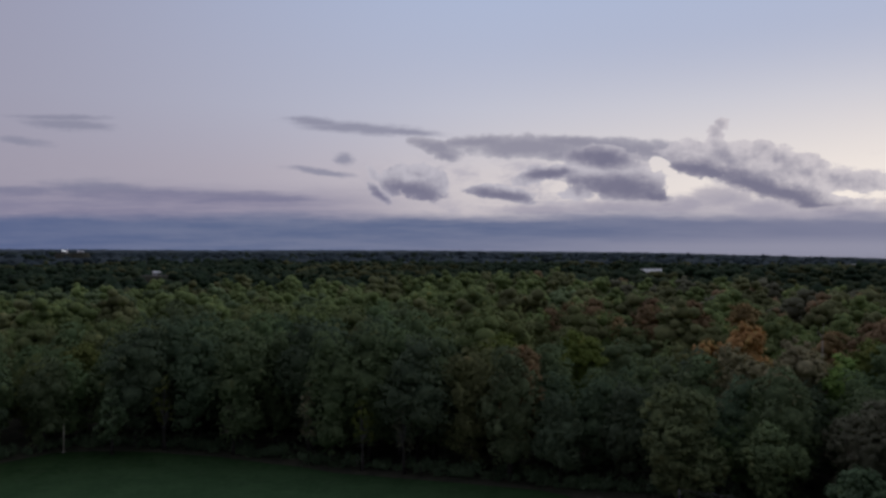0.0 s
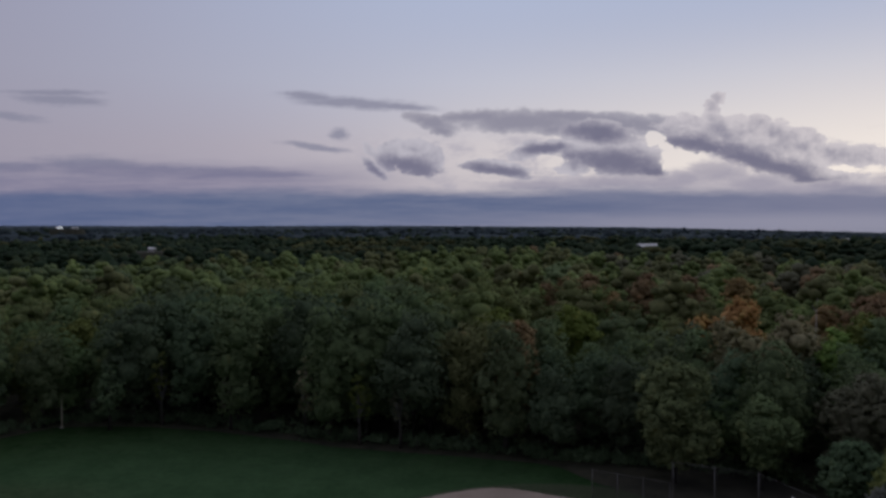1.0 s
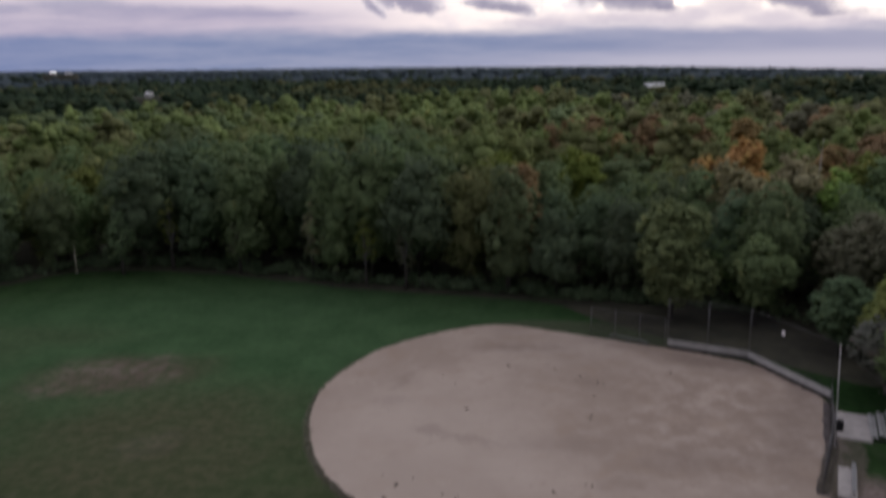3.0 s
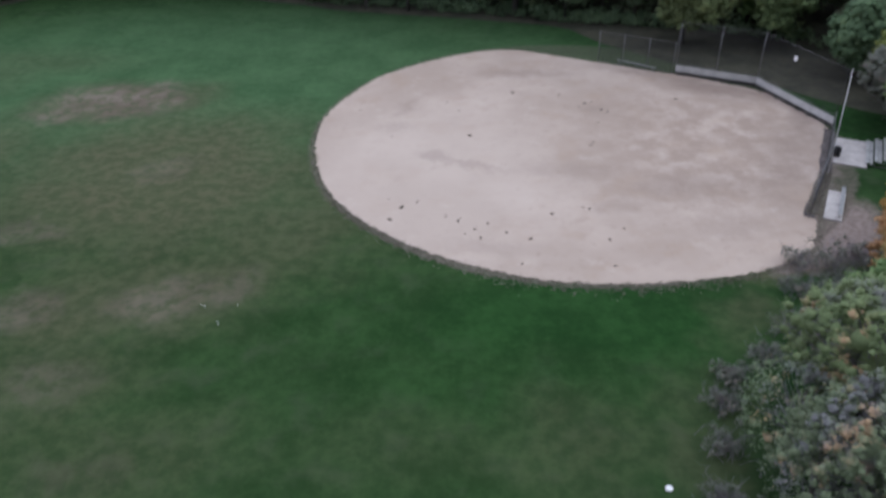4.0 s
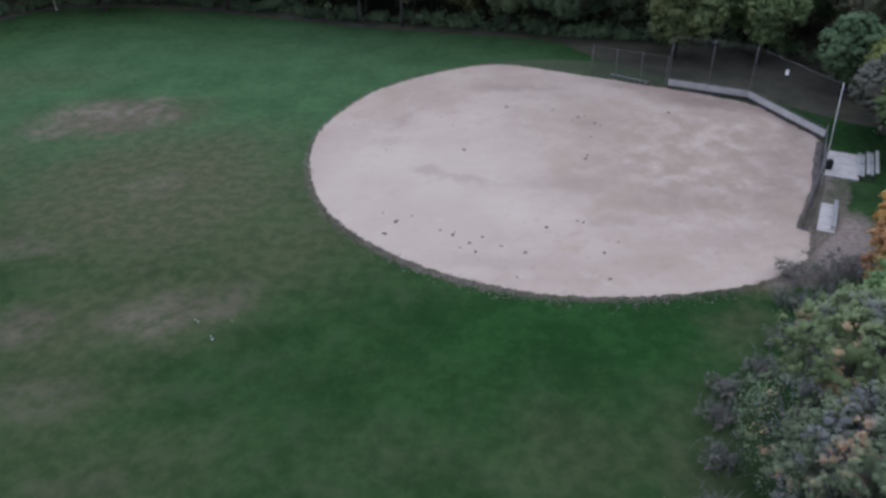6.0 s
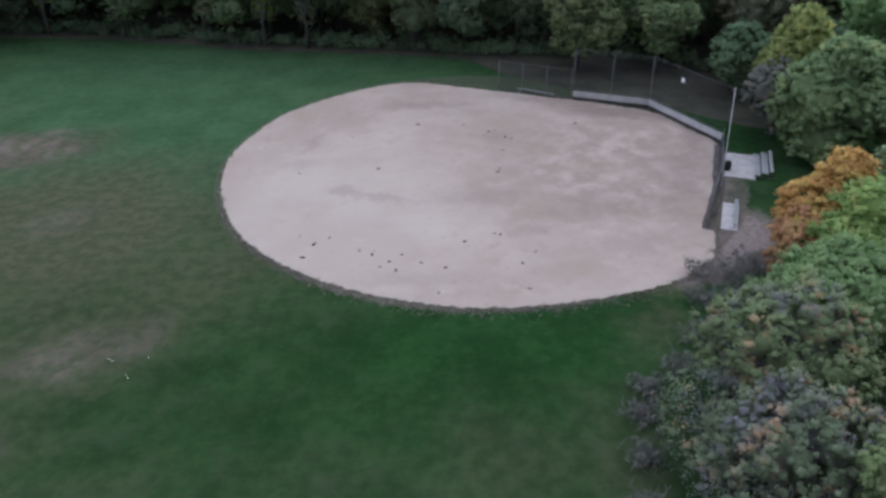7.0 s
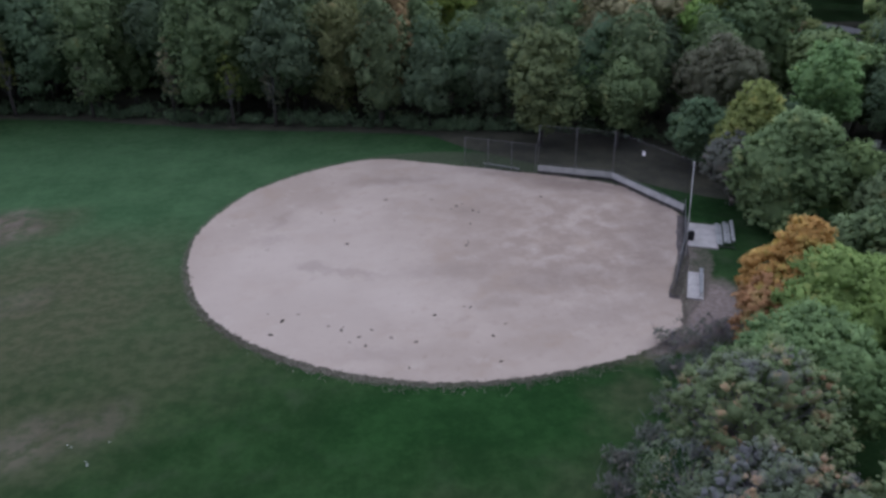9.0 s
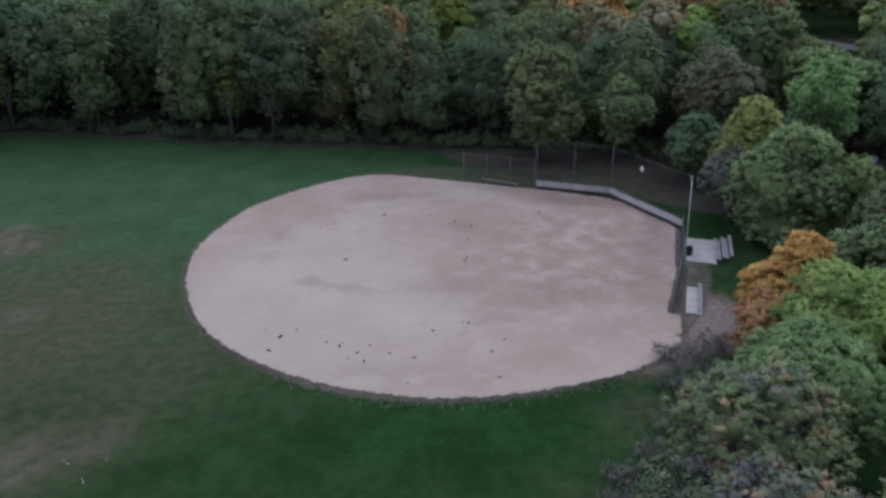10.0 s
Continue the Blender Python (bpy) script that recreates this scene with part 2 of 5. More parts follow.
def foliage(name, dark, light, turned, share=0.12, spread=0.35, patch_scale=0.55, second=None, second_at=0.56):
    """Leaf colour: varies from tree to tree, clump to clump; a share of the clumps has turned."""
    m, t, b, p = material(name, 0.9)
    b.inputs["Specular IOR Level"].default_value = 0.08
    rnd = node(t, "ShaderNodeObjectInfo").outputs["Random"]
    leaf = node(t, "ShaderNodeNewGeometry").outputs["Random Per Island"]
    patch = grain(t, p, patch_scale, 2)
    clump = grain(t, p, 1.9, 2)
    c = mix(t, fade(t, calc(t, "ADD", calc(t, "MULTIPLY", leaf, 0.12), calc(t, "ADD", calc(t, "MULTIPLY", patch, 0.5), calc(t, "MULTIPLY", clump, 0.5))), 0.3, 0.9), dark, light)
    c = mix(t, calc(t, "MULTIPLY", fade(t, calc(t, "ADD", patch, calc(t, "MULTIPLY", leaf, 0.04)), 0.72 - share, 0.84 - share), 0.8), c, turned)
    if second:
        other = grain(t, vcalc(t, "ADD", p, (31.0, 7.0, 3.0)), patch_scale * 0.8, 3)
        c = mix(t, calc(t, "MULTIPLY", fade(t, calc(t, "ADD", other, calc(t, "MULTIPLY", leaf, 0.03)), second_at, second_at + 0.12), 0.75), c, second)
    hsv = node(t, "ShaderNodeHueSaturation")
    plug(t, hsv.inputs["Hue"], calc(t, "ADD", 0.5 - 0.012, calc(t, "MULTIPLY", rnd, 0.022)))
    plug(t, hsv.inputs["Saturation"], calc(t, "ADD", 0.88, calc(t, "MULTIPLY", rnd, 0.14)))
    wide = fade(t, grain(t, p, 0.045, 2), 0.32, 0.68, 0.80, 1.38)
    plug(t, hsv.inputs["Value"], calc(t, "MULTIPLY", wide, calc(t, "ADD", 1.0 - spread, calc(t, "MULTIPLY", rnd, 2 * spread))))
    plug(t, hsv.inputs["Color"], c)
    plug(t, b.inputs["Base Color"], hsv.outputs[0])
    thin = node(t, "ShaderNodeBsdfTranslucent")
    plug(t, thin.inputs[0], hsv.outputs[0])
    join = node(t, "ShaderNodeMixShader")
    join.inputs[0].default_value = 0.15
    plug(t, join.inputs[1], b.outputs[0])
    plug(t, join.inputs[2], thin.outputs[0])
    plug(t, t.nodes["Material Output"].inputs[0], join.outputs[0])
    return m


GREEN = foliage("green_leaves", (0.088, 0.132, 0.062), (0.255, 0.343, 0.158), (0.242, 0.237, 0.090), 0.06, 0.15)
DEEP = foliage("deep_green_leaves", (0.069, 0.108, 0.064), (0.198, 0.275, 0.150), (0.17, 0.20, 0.08), 0.05, 0.15)
LEAFY = foliage("leafy_yellowish_green_leaves", (0.097, 0.138, 0.052), (0.281, 0.355, 0.124), (0.340, 0.283, 0.089), 0.08, 0.16)
OLIVE = foliage("olive_leaves", (0.111, 0.136, 0.056), (0.315, 0.353, 0.137), (0.329, 0.271, 0.097), 0.08, 0.15)
SAGE = foliage("sage_green_leaves", (0.098, 0.140, 0.060), (0.290, 0.375, 0.148), (0.30, 0.32, 0.11), 0.08, 0.1)
YELLOW = foliage("yellow_green_leaves", (0.103, 0.133, 0.034), (0.284, 0.335, 0.086), (0.310, 0.292, 0.077), 0.10, 0.1)
TAN = foliage("tan_olive_leaves", (0.194, 0.189, 0.100), (0.525, 0.488, 0.262), (0.440, 0.336, 0.157), 0.10, 0.12)
BRIGHT = foliage("bright_green_leaves", (0.108, 0.176, 0.074), (0.315, 0.460, 0.182), (0.37, 0.42, 0.15), 0.09, 0.08)
LIME = foliage("lime_green_leaves", (0.150, 0.238, 0.066), (0.425, 0.590, 0.172), (0.43, 0.43, 0.13), 0.10, 0.08)
ORANGE = foliage("orange_leaves", (0.336, 0.194, 0.065), (0.800, 0.467, 0.163), (0.371, 0.353, 0.095), 0.14, 0.1, 0.5, (0.673, 0.502, 0.158))
GOLDEN = foliage("golden_green_leaves", (0.145, 0.185, 0.056), (0.415, 0.465, 0.150), (0.43, 0.40, 0.12), 0.10, 0.08)
RUST = foliage("rust_leaves", (0.185, 0.136, 0.071), (0.450, 0.318, 0.157), (0.484, 0.249, 0.126), 0.08, 0.15)
DUSTY = foliage("grey_brown_leaves", (0.105, 0.110, 0.074), (0.258, 0.258, 0.172), (0.200, 0.170, 0.140), 0.08, 0.12)
PALE = foliage("pale_green_leaves", (0.102, 0.171, 0.084), (0.291, 0.428, 0.213), (0.310, 0.367, 0.179), 0.1, 0.1)
MIXED = foliage("turning_leaves", (0.122, 0.180, 0.078), (0.350, 0.455, 0.200), (0.56, 0.33, 0.18), 0.16, 0.1, 0.36, (0.225, 0.215, 0.238), 0.56)
ASHEN = foliage("ashen_half_bare_leaves", (0.120, 0.130, 0.108), (0.230, 0.245, 0.200), (0.19, 0.23, 0.13), 0.12, 0.1, 0.9, (0.24, 0.20, 0.17))
PLUM = foliage("half_bare_violet_grey_leaves", (0.110, 0.146, 0.084), (0.290, 0.355, 0.205), (0.48, 0.30, 0.18), 0.15, 0.1, 0.42, (0.205, 0.195, 0.228), 0.545)
BARK = plain("bark", (0.045, 0.04, 0.038), (0.13, 0.12, 0.11), 4, 0.95, bump=0.8, depth=0.03)
DEADWOOD = plain("bare_dead_wood", (0.30, 0.28, 0.25), (0.55, 0.52, 0.48), 3, 0.9, bump=0.6, depth=0.02)
TWIG = plain("grey_twigs", (0.125, 0.118, 0.128), (0.262, 0.246, 0.268), 5, 0.95)
STEEL = plain("weathered_galvanised_steel", (0.16, 0.16, 0.165), (0.28, 0.28, 0.285), 6, 0.55, 0.4, 0.1, 0.002)
WIRE = plain("weathered_wire", (0.035, 0.035, 0.038), (0.075, 0.075, 0.078), 6, 0.55, 0.5, 0.1, 0.002)
BOARD = plain("grey_painted_board", (0.38, 0.38, 0.375), (0.54, 0.54, 0.53), 1.5, 0.8, bump=0.3)
# Dark bottom board; the shadow gap at the foot is put into its colour.
FOOT_BOARD = plain("dark_foot_board", (0.035, 0.034, 0.034), (0.085, 0.08, 0.078), 1.5, 0.9, bump=0.4)
ALUMINIUM = plain("dull_aluminium", (0.36, 0.36, 0.36), (0.52, 0.52, 0.52), 3, 0.5, 0.5, 0.1, 0.002)
SOIL = plain("dark_trodden_soil", (0.060, 0.052, 0.050), (0.125, 0.108, 0.104), 1.6, 0.95, bump=0.6, depth=0.04)
CONCRETE = plain("pale_worn_concrete", (0.36, 0.335, 0.322), (0.50, 0.47, 0.452), 1.2, 0.9, bump=0.4)
BARREL = plain("black_drum_paint", (0.012, 0.012, 0.013), (0.03, 0.03, 0.032), 3, 0.6)
WHITE = plain("white_sheet", (0.70, 0.70, 0.70), (0.84, 0.84, 0.84), 2, 0.6, bump=0.1)
POLE_PAINT = plain("weathered_yellow_white_paint", (0.60, 0.56, 0.42), (0.80, 0.77, 0.64), 2, 0.6, bump=0.1)
ASPHALT = plain("old_asphalt", (0.14, 0.14, 0.145), (0.25, 0.25, 0.255), 0.8, 0.9, bump=0.4)
SIDING = plain("pale_house_siding", (0.45, 0.45, 0.45), (0.62, 0.62, 0.62), 0.6, 0.8)
ROOFING = plain("pale_metal_roof", (0.68, 0.70, 0.72), (0.82, 0.83, 0.85), 0.4, 0.5)
PANE = plain("dark_window_glass", (0.02, 0.022, 0.026), (0.04, 0.044, 0.05), 2, 0.1, bump=0.0)
LAMP, t, b, p = material("lit_white_lamp", 0.4)
b.inputs["Emission Color"].default_value, b.inputs["Emission Strength"].default_value = (0.95, 0.97, 1.0, 1), 2.0
CLOD = plain("dark_weed_clod", (0.035, 0.033, 0.028), (0.09, 0.075, 0.06), 12, 0.95, bump=0.6)
DRY = foliage("dry_grass_blades", (0.13, 0.122, 0.095), (0.25, 0.228, 0.188), (0.12, 0.15, 0.07), 0.1)
# Skyline woods: leaf colour shifted to blue, distance haze put into it.
SKYLINE = foliage("far_hazed_leaves", (0.034, 0.052, 0.062), (0.064, 0.088, 0.100), (0.06, 0.08, 0.085), 0.05, 0.1, 0.02)
# Distant leaves darker than near ones: shaded crown sides put into the colour.
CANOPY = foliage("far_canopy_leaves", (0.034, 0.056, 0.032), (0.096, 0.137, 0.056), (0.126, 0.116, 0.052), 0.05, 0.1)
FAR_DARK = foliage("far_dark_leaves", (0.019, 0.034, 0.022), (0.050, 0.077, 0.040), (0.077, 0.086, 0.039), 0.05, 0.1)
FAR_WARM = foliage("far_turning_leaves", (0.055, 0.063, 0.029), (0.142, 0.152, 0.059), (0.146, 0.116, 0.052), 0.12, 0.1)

# grass: mown turf, thin and dull in places, bare in a few (right, ahead, half widths, turn, strength)
TURF, t, b, p = material("mown_grass", 1.0)
b.inputs["Specular IOR Level"].default_value = 0.04


def blots(places, warp, size, edges=(1.25, 0.35)):
    """Soft irregular blots: 1 inside, 0 outside."""
    moved = vcalc(t, "ADD", p, vcalc(t, "MULTIPLY", vcalc(t, "SUBTRACT", grain(t, p, size, 3, 0.55, 1), (0.5, 0.5, 0.5)), (warp, warp, 0)))
    total = None
    for bx, by, hw, hh, turn, force in places:
        m = node(t, "ShaderNodeMapping", mapping="TEXTURE")
        plug(t, m.inputs[0], moved)
        m.inputs[1].default_value, m.inputs[2].default_value, m.inputs[3].default_value = (bx, by, 0), (0, 0, radians(turn)), (hw, hh, 1000)
        d = fade(t, vcalc(t, "LENGTH", m.outputs[0], out=1), *edges, 0.0, force)
        total = d if total is None else calc(t, "MAXIMUM", total, d)
    return total


THIN = [(5.7, 26.8, 5, 2.6, 5, 0.3), (12.7, 26.4, 3, 4, 5, 0.4), (-24, 57, 16, 15, 10, 0.9), (-13, 49, 9, 10, 30, 0.6), (-50, 84, 16, 6, 0, 0.3), (-20, 40, 12, 7, 15, 0.65), (-25, 31, 9, 7, 0, 0.42), (-17, 26, 8, 4, 10, 0.3), (-44, 62, 9, 9, 0, 0.6),
        (-60, 80, 18, 8, 0, 0.4), (7.5, 27, 8, 4.0, 5, 0.25), (13.5, 29, 3.5, 5.5, -10, 0.3), (18.5, 37.0, 3.0, 4.0, -25, 0.45), (-3, 27, 7, 3.5, 0, 0.15), (24, 43.5, 6, 3.2, 10, 1.0), (29, 47, 3.5, 5.0, -25, 1.0), (-33, 72, 11, 7, 5, 0.8)]
BARE = [(-33.0, 73.0, 8.0, 5.0, 6, 0.66), (-38, 69.5, 3.5, 2.2, 20, 0.5), (-27.5, 38.5, 3.0, 2.6, 20, 0.35), (-17.5, 39.6, 5.5, 3.0, 15, 0.36), (-31, 48, 3, 2, 0, 0.3), (-23, 31.5, 3.0, 2.4, 10, 0.25),
        (-24, 58, 3.5, 2.0, 30, 0.2), (-19, 25.5, 3, 1.6, 0, 0.15), (-50, 66, 5, 2, 10, 0.5)]
LUSH = [(9, 37, 17, 5.5, 4, 0.9), (-9, 40, 6, 4, 25, 0.55), (-13, 66, 4, 12, 8, 0.55), (6, 31.5, 16, 4, 0, 0.5), (20, 88, 16, 6, -20, 0.5), (37, 66, 4, 12, -15, 0.6), (14.5, 39, 5, 4, 0, 0.8)]
soft, tuft = grain(t, p, 0.22, 4, 0.5), grain(t, p, 1.0, 5, 0.62)
speck = grain(t, p, 3.0, 4, 0.7)
tone = calc(t, "ADD", calc(t, "ADD", calc(t, "MULTIPLY", tuft, 0.38), calc(t, "MULTIPLY", soft, 0.40)), calc(t, "MULTIPLY", speck, 0.22))
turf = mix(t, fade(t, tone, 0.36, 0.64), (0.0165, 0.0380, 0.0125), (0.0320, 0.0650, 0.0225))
turf = mix(t, fade(t, grain(t, p, 0.45, 3, 0.5), 0.5, 0.72, 0.0, 0.5), turf, (0.0430, 0.0608, 0.0320))
turf = mix(t, blots(LUSH, 7, 0.16), turf, mix(t, fade(t, tone, 0.38, 0.62), (0.0112, 0.0350, 0.0098), (0.0215, 0.0630, 0.0172)))
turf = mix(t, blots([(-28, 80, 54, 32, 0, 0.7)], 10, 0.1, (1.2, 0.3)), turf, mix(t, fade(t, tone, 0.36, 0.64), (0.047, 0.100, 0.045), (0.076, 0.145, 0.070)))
worn = calc(t, "MULTIPLY", blots(THIN, 8, 0.18), fade(t, tone, 0.66, 0.40, 0.82, 1.0))
turf = mix(t, worn, turf, mix(t, fade(t, tuft, 0.36, 0.66), (0.058, 0.070, 0.036), (0.098, 0.094, 0.056)))
turf = mix(t, calc(t, "MULTIPLY", blots(BARE, 6.0, 0.32), fade(t, grain(t, p, 0.9, 5, 0.65), 0.62, 0.42, 0.25, 1.0)), turf, mix(t, fade(t, soft, 0.4, 0.62), (0.1393, 0.1040, 0.0912), (0.2064, 0.1568, 0.1400)))
scuffed = blots([(28.3, 47.2, 3.6, 5.2, -32, 0.9), (25.0, 43.4, 4.2, 1.8, 22, 0.8), (31.5, 57.5, 1.4, 6.5, -25, 0.7), (58.2, 68.4, 3.0, 3.6, 0, 0.8), (44.5, 92.0, 2.6, 8.0, -20, 0.6)], 3, 0.8, (1.15, 0.55))
turf = mix(t, scuffed, turf, mix(t, fade(t, grain(t, p, 2.5, 5, 0.7), 0.35, 0.65), (0.1720, 0.1360, 0.1240), (0.2752, 0.2240, 0.2080)))
# trodden dry fringe round the sand
ring = vcalc(t, "LENGTH", vcalc(t, "MULTIPLY", vcalc(t, "SUBTRACT", p, (11.15, 63.9, 0.0)), (1.0, 1.0, 0.0)), out=1)
ring = calc(t, "ADD", ring, calc(t, "MULTIPLY", calc(t, "SUBTRACT", grain(t, p, 1.6, 4, 0.6), 0.5), 1.1))
north_south = node(t, "ShaderNodeSeparateXYZ")
plug(t, north_south.inputs[0], p)
ring = calc(t, "MULTIPLY", fade(t, ring, 23.95, 23.45), fade(t, north_south.outputs[1], 62, 46, 0.35, 0.9))
turf = mix(t, ring, turf, mix(t, fade(t, speck, 0.35, 0.65), (0.0860, 0.0752, 0.0600), (0.1634, 0.1376, 0.1184)))
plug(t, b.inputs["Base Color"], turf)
relief(t, b, calc(t, "ADD", tuft, calc(t, "MULTIPLY", speck, 0.4)), 0.3, 0.06)

# infield: pale raked sand, damp and scuffed in patches
SAND, t, b, p = material("pale_infield_sand", 1.0)
b.inputs["Specular IOR Level"].default_value = 0.08
broad, rake, grit = grain(t, p, 0.11, 4, 0.55), grain(t, vcalc(t, "MULTIPLY", p, (0.85, 1.25, 1)), 0.8, 4, 0.6), grain(t, p, 9, 4, 0.7)
c = mix(t, fade(t, broad, 0.35, 0.68), (0.367, 0.298, 0.250), (0.444, 0.368, 0.315))
c = mix(t, fade(t, grain(t, p, 0.24, 5, 0.6), 0.50, 0.70, 0.0, 0.55), c, (0.342, 0.262, 0.205))
c = mix(t, fade(t, rake, 0.55, 0.8, 0.0, 0.35), c, (0.275, 0.215, 0.181))
c = mix(t, fade(t, grain(t, p, 0.55, 6, 0.72), 0.56, 0.72, 0.0, 0.45), c, (0.267, 0.205, 0.170))
c = mix(t, fade(t, grain(t, vcalc(t, "ADD", p, (40.0, 9.0, 0.0)), 0.32, 6, 0.7), 0.57, 0.70, 0.0, 0.5), c, (0.479, 0.410, 0.358))
c = mix(t, fade(t, grain(t, p, 1.6, 5, 0.7), 0.58, 0.74, 0.0, 0.5), c, (0.260, 0.205, 0.172))
c = mix(t, fade(t, grit, 0.62, 0.8, 0.0, 0.35), c, (0.168, 0.142, 0.122))
smear = vcalc(t, "ADD", p, vcalc(t, "MULTIPLY", vcalc(t, "SUBTRACT", grain(t, p, 0.6, 6, 0.7, 1), (0.5, 0.5, 0.5)), (5.5, 4.0, 0)))
m = vcalc(t, "LENGTH", vcalc(t, "MULTIPLY", vcalc(t, "SUBTRACT", smear, (-2.0, 57.0, 0.0)), (0.076, 0.060, 0.000)), out=1)
c = mix(t, fade(t, m, 1.15, 0.4, 0.0, 0.5), c, (0.479, 0.405, 0.351))
tan = vcalc(t, "LENGTH", vcalc(t, "MULTIPLY", vcalc(t, "SUBTRACT", smear, (23.0, 61.0, 0.0)), (0.075, 0.062, 0.0)), out=1)
c = mix(t, calc(t, "MULTIPLY", fade(t, tan, 1.3, 0.3, 0.0, 0.85), fade(t, grain(t, p, 0.45, 6, 0.68), 0.36, 0.62)), c, (0.300, 0.236, 0.196))
SCUFFS = ((27.2, 73.4, 6.5, 1.7, -27, 0.85), (33.0, 66.5, 1.2, 4.0, -20, 0.5), (8.5, 78.5, 5.5, 1.2, -4, 0.5), (20.0, 78.3, 4.0, 1.0, -28, 0.55),
          (19.0, 53.5, 5.0, 2.2, 6, 0.4), (10.0, 56.5, 4.0, 1.5, -5, 0.35), (28.0, 57.0, 2.0, 7.0, -25, 0.35), (-1.6, 59.6, 1.5, 1.0, 0, 0.34), (1.6, 57.8, 3.6, 0.6, -24, 0.34),
          (12.6, 50.4, 2.4, 1.0, 0, 0.3), (-5.0, 65.5, 1.6, 1.2, 0, 0.3), (-4.0, 70.2, 0.8, 2.4, -25, 0.35), (14.0, 68.6, 2.0, 1.2, -30, 0.4), (20.5, 47.5, 3.2, 1.4, 12, 0.3), (3.0, 45.0, 3.6, 0.9, -12, 0.25))
for bx, by, hw, hh, turn, force in SCUFFS:
    m = node(t, "ShaderNodeMapping", mapping="TEXTURE")
    plug(t, m.inputs[0], smear)
    m.inputs[1].default_value, m.inputs[2].default_value, m.inputs[3].default_value = (bx, by, 0), (0, 0, radians(turn)), (hw, hh, 1000)
    c = mix(t, fade(t, vcalc(t, "LENGTH", m.outputs[0], out=1), 1.55, 0.1, 0.0, 0.85 * force), c, (0.209, 0.162, 0.137))
plug(t, b.inputs["Base Color"], c)
relief(t, b, calc(t, "ADD", rake, calc(t, "MULTIPLY", grit, 0.4)), 0.5, 0.05)

# forest floor and distant land under the trees
FLOOR = plain("leaf_litter", (0.034, 0.036, 0.025), (0.068, 0.066, 0.046), 0.4, 0.95, bump=0.6, depth=0.1)


# ---- geometry helpers ----
def link(name, mesh, parent=None, label=""):
    ob = new(name, mesh)
    if parent:
        ob.parent = parent
    if label:
        ob["label"] = label
    return ob


def solid(name, verts, faces, mat, smooth=False):
    """A mesh from numpy arrays or lists."""
    me = bpy.data.meshes.new(name)
    me.from_pydata([tuple(v) for v in verts], [], [tuple(f) for f in faces])
    me.materials.append(mat)
    if smooth:
        me.shade_smooth()
    me.update()
    return me


def triangles(name, verts, tris, mat, smooth=False, normals=None):
    """A triangle mesh straight from arrays; normals: one for each vertex, for foliage that shades softly."""
    me = bpy.data.meshes.new(name)
    n = len(tris)
    me.vertices.add(len(verts))
    me.vertices.foreach_set("co", np.asarray(verts, np.float32).ravel())
    me.loops.add(3 * n)
    me.loops.foreach_set("vertex_index", np.asarray(tris, np.int32).ravel())
    me.polygons.add(n)
    me.polygons.foreach_set("loop_start", np.arange(0, 3 * n, 3, dtype=np.int32))
    me.materials.append(mat)
    if smooth:
        me.polygons.foreach_set("use_smooth", np.ones(n, bool))
    me.update(calc_edges=True)
    if normals is not None:
        me.normals_split_custom_set_from_vertices(np.asarray(normals, np.float32).tolist())
    return me


def empty(name, m, **tags):
    ob = new(name)
    ob.matrix_world = m
    return tagged(ob, **tags)


def box_bm(size, bevel=0.0, m=None):
    bm = bmesh.new()
    bmesh.ops.create_cube(bm, size=1.0)
    bmesh.ops.scale(bm, vec=size, verts=bm.verts)
    if bevel:
        bmesh.ops.bevel(bm, geom=bm.edges[:], offset=bevel, segments=1, affect="EDGES")
    if m is not None:
        bmesh.ops.transform(bm, matrix=m, verts=bm.verts)
    return bm


def part(name, bm, mat, parent, label=""):
    me = bpy.data.meshes.new(name)
    bm.to_mesh(me)
    bm.free()
    me.materials.append(mat)
    return link(name, me, parent, label)


def plank(name, size, at, mat, parent, label="", turn=0.0, bevel=0.01):
    return part(name, box_bm(size, bevel, pose(*at, 0, 0, turn)), mat, parent, label)


def tube(points, radii, sides=7):
    """A tapered tube through points: vertices and faces."""
    verts, faces = [], []
    for i, q in enumerate(points):
        a = Vector(points[min(i + 1, len(points) - 1)]) - Vector(points[max(i - 1, 0)])
        turn = a.to_track_quat("Z", "Y")
        for k in range(sides):
            s = 2 * math.pi * k / sides
            verts.append(Vector(q) + turn @ Vector((math.cos(s) * radii[i], math.sin(s) * radii[i], 0)))
        if i:
            o = (i - 1) * sides
            faces += [(o + k, o + (k + 1) % sides, o + sides + (k + 1) % sides, o + sides + k) for k in range(sides)]
    faces.append(tuple(range(sides - 1, -1, -1)))
    faces.append(tuple(range(len(verts) - sides, len(verts))))
    return verts, faces


def tubes(runs, sides=7):
    verts, faces = [], []
    for points, radii in runs:
        v, f = tube(points, radii, sides)
        faces += [tuple(i + len(verts) for i in q) for q in f]
        verts += v
    return verts, faces


def pipe(name, a, b, radius, mat, parent, label="", sides=8):
    v, f = tube([a, b], [radius, radius], sides)
    return link(name, solid(name, v, f, mat, True), parent, label)


def sphere_arrays(level):
    bm = bmesh.new()
    bmesh.ops.create_icosphere(bm, subdivisions=level, radius=1.0)
    v = np.array([q.co for q in bm.verts])
    f = np.array([[q.index for q in g.verts] for g in bm.faces])
    bm.free()
    return v, f


BALL, BALL_FACES = sphere_arrays(1)
ROUND, ROUND_FACES = sphere_arrays(2)


def unit(v):
    return v / np.maximum(np.linalg.norm(v, axis=-1, keepdims=True), 1e-9)


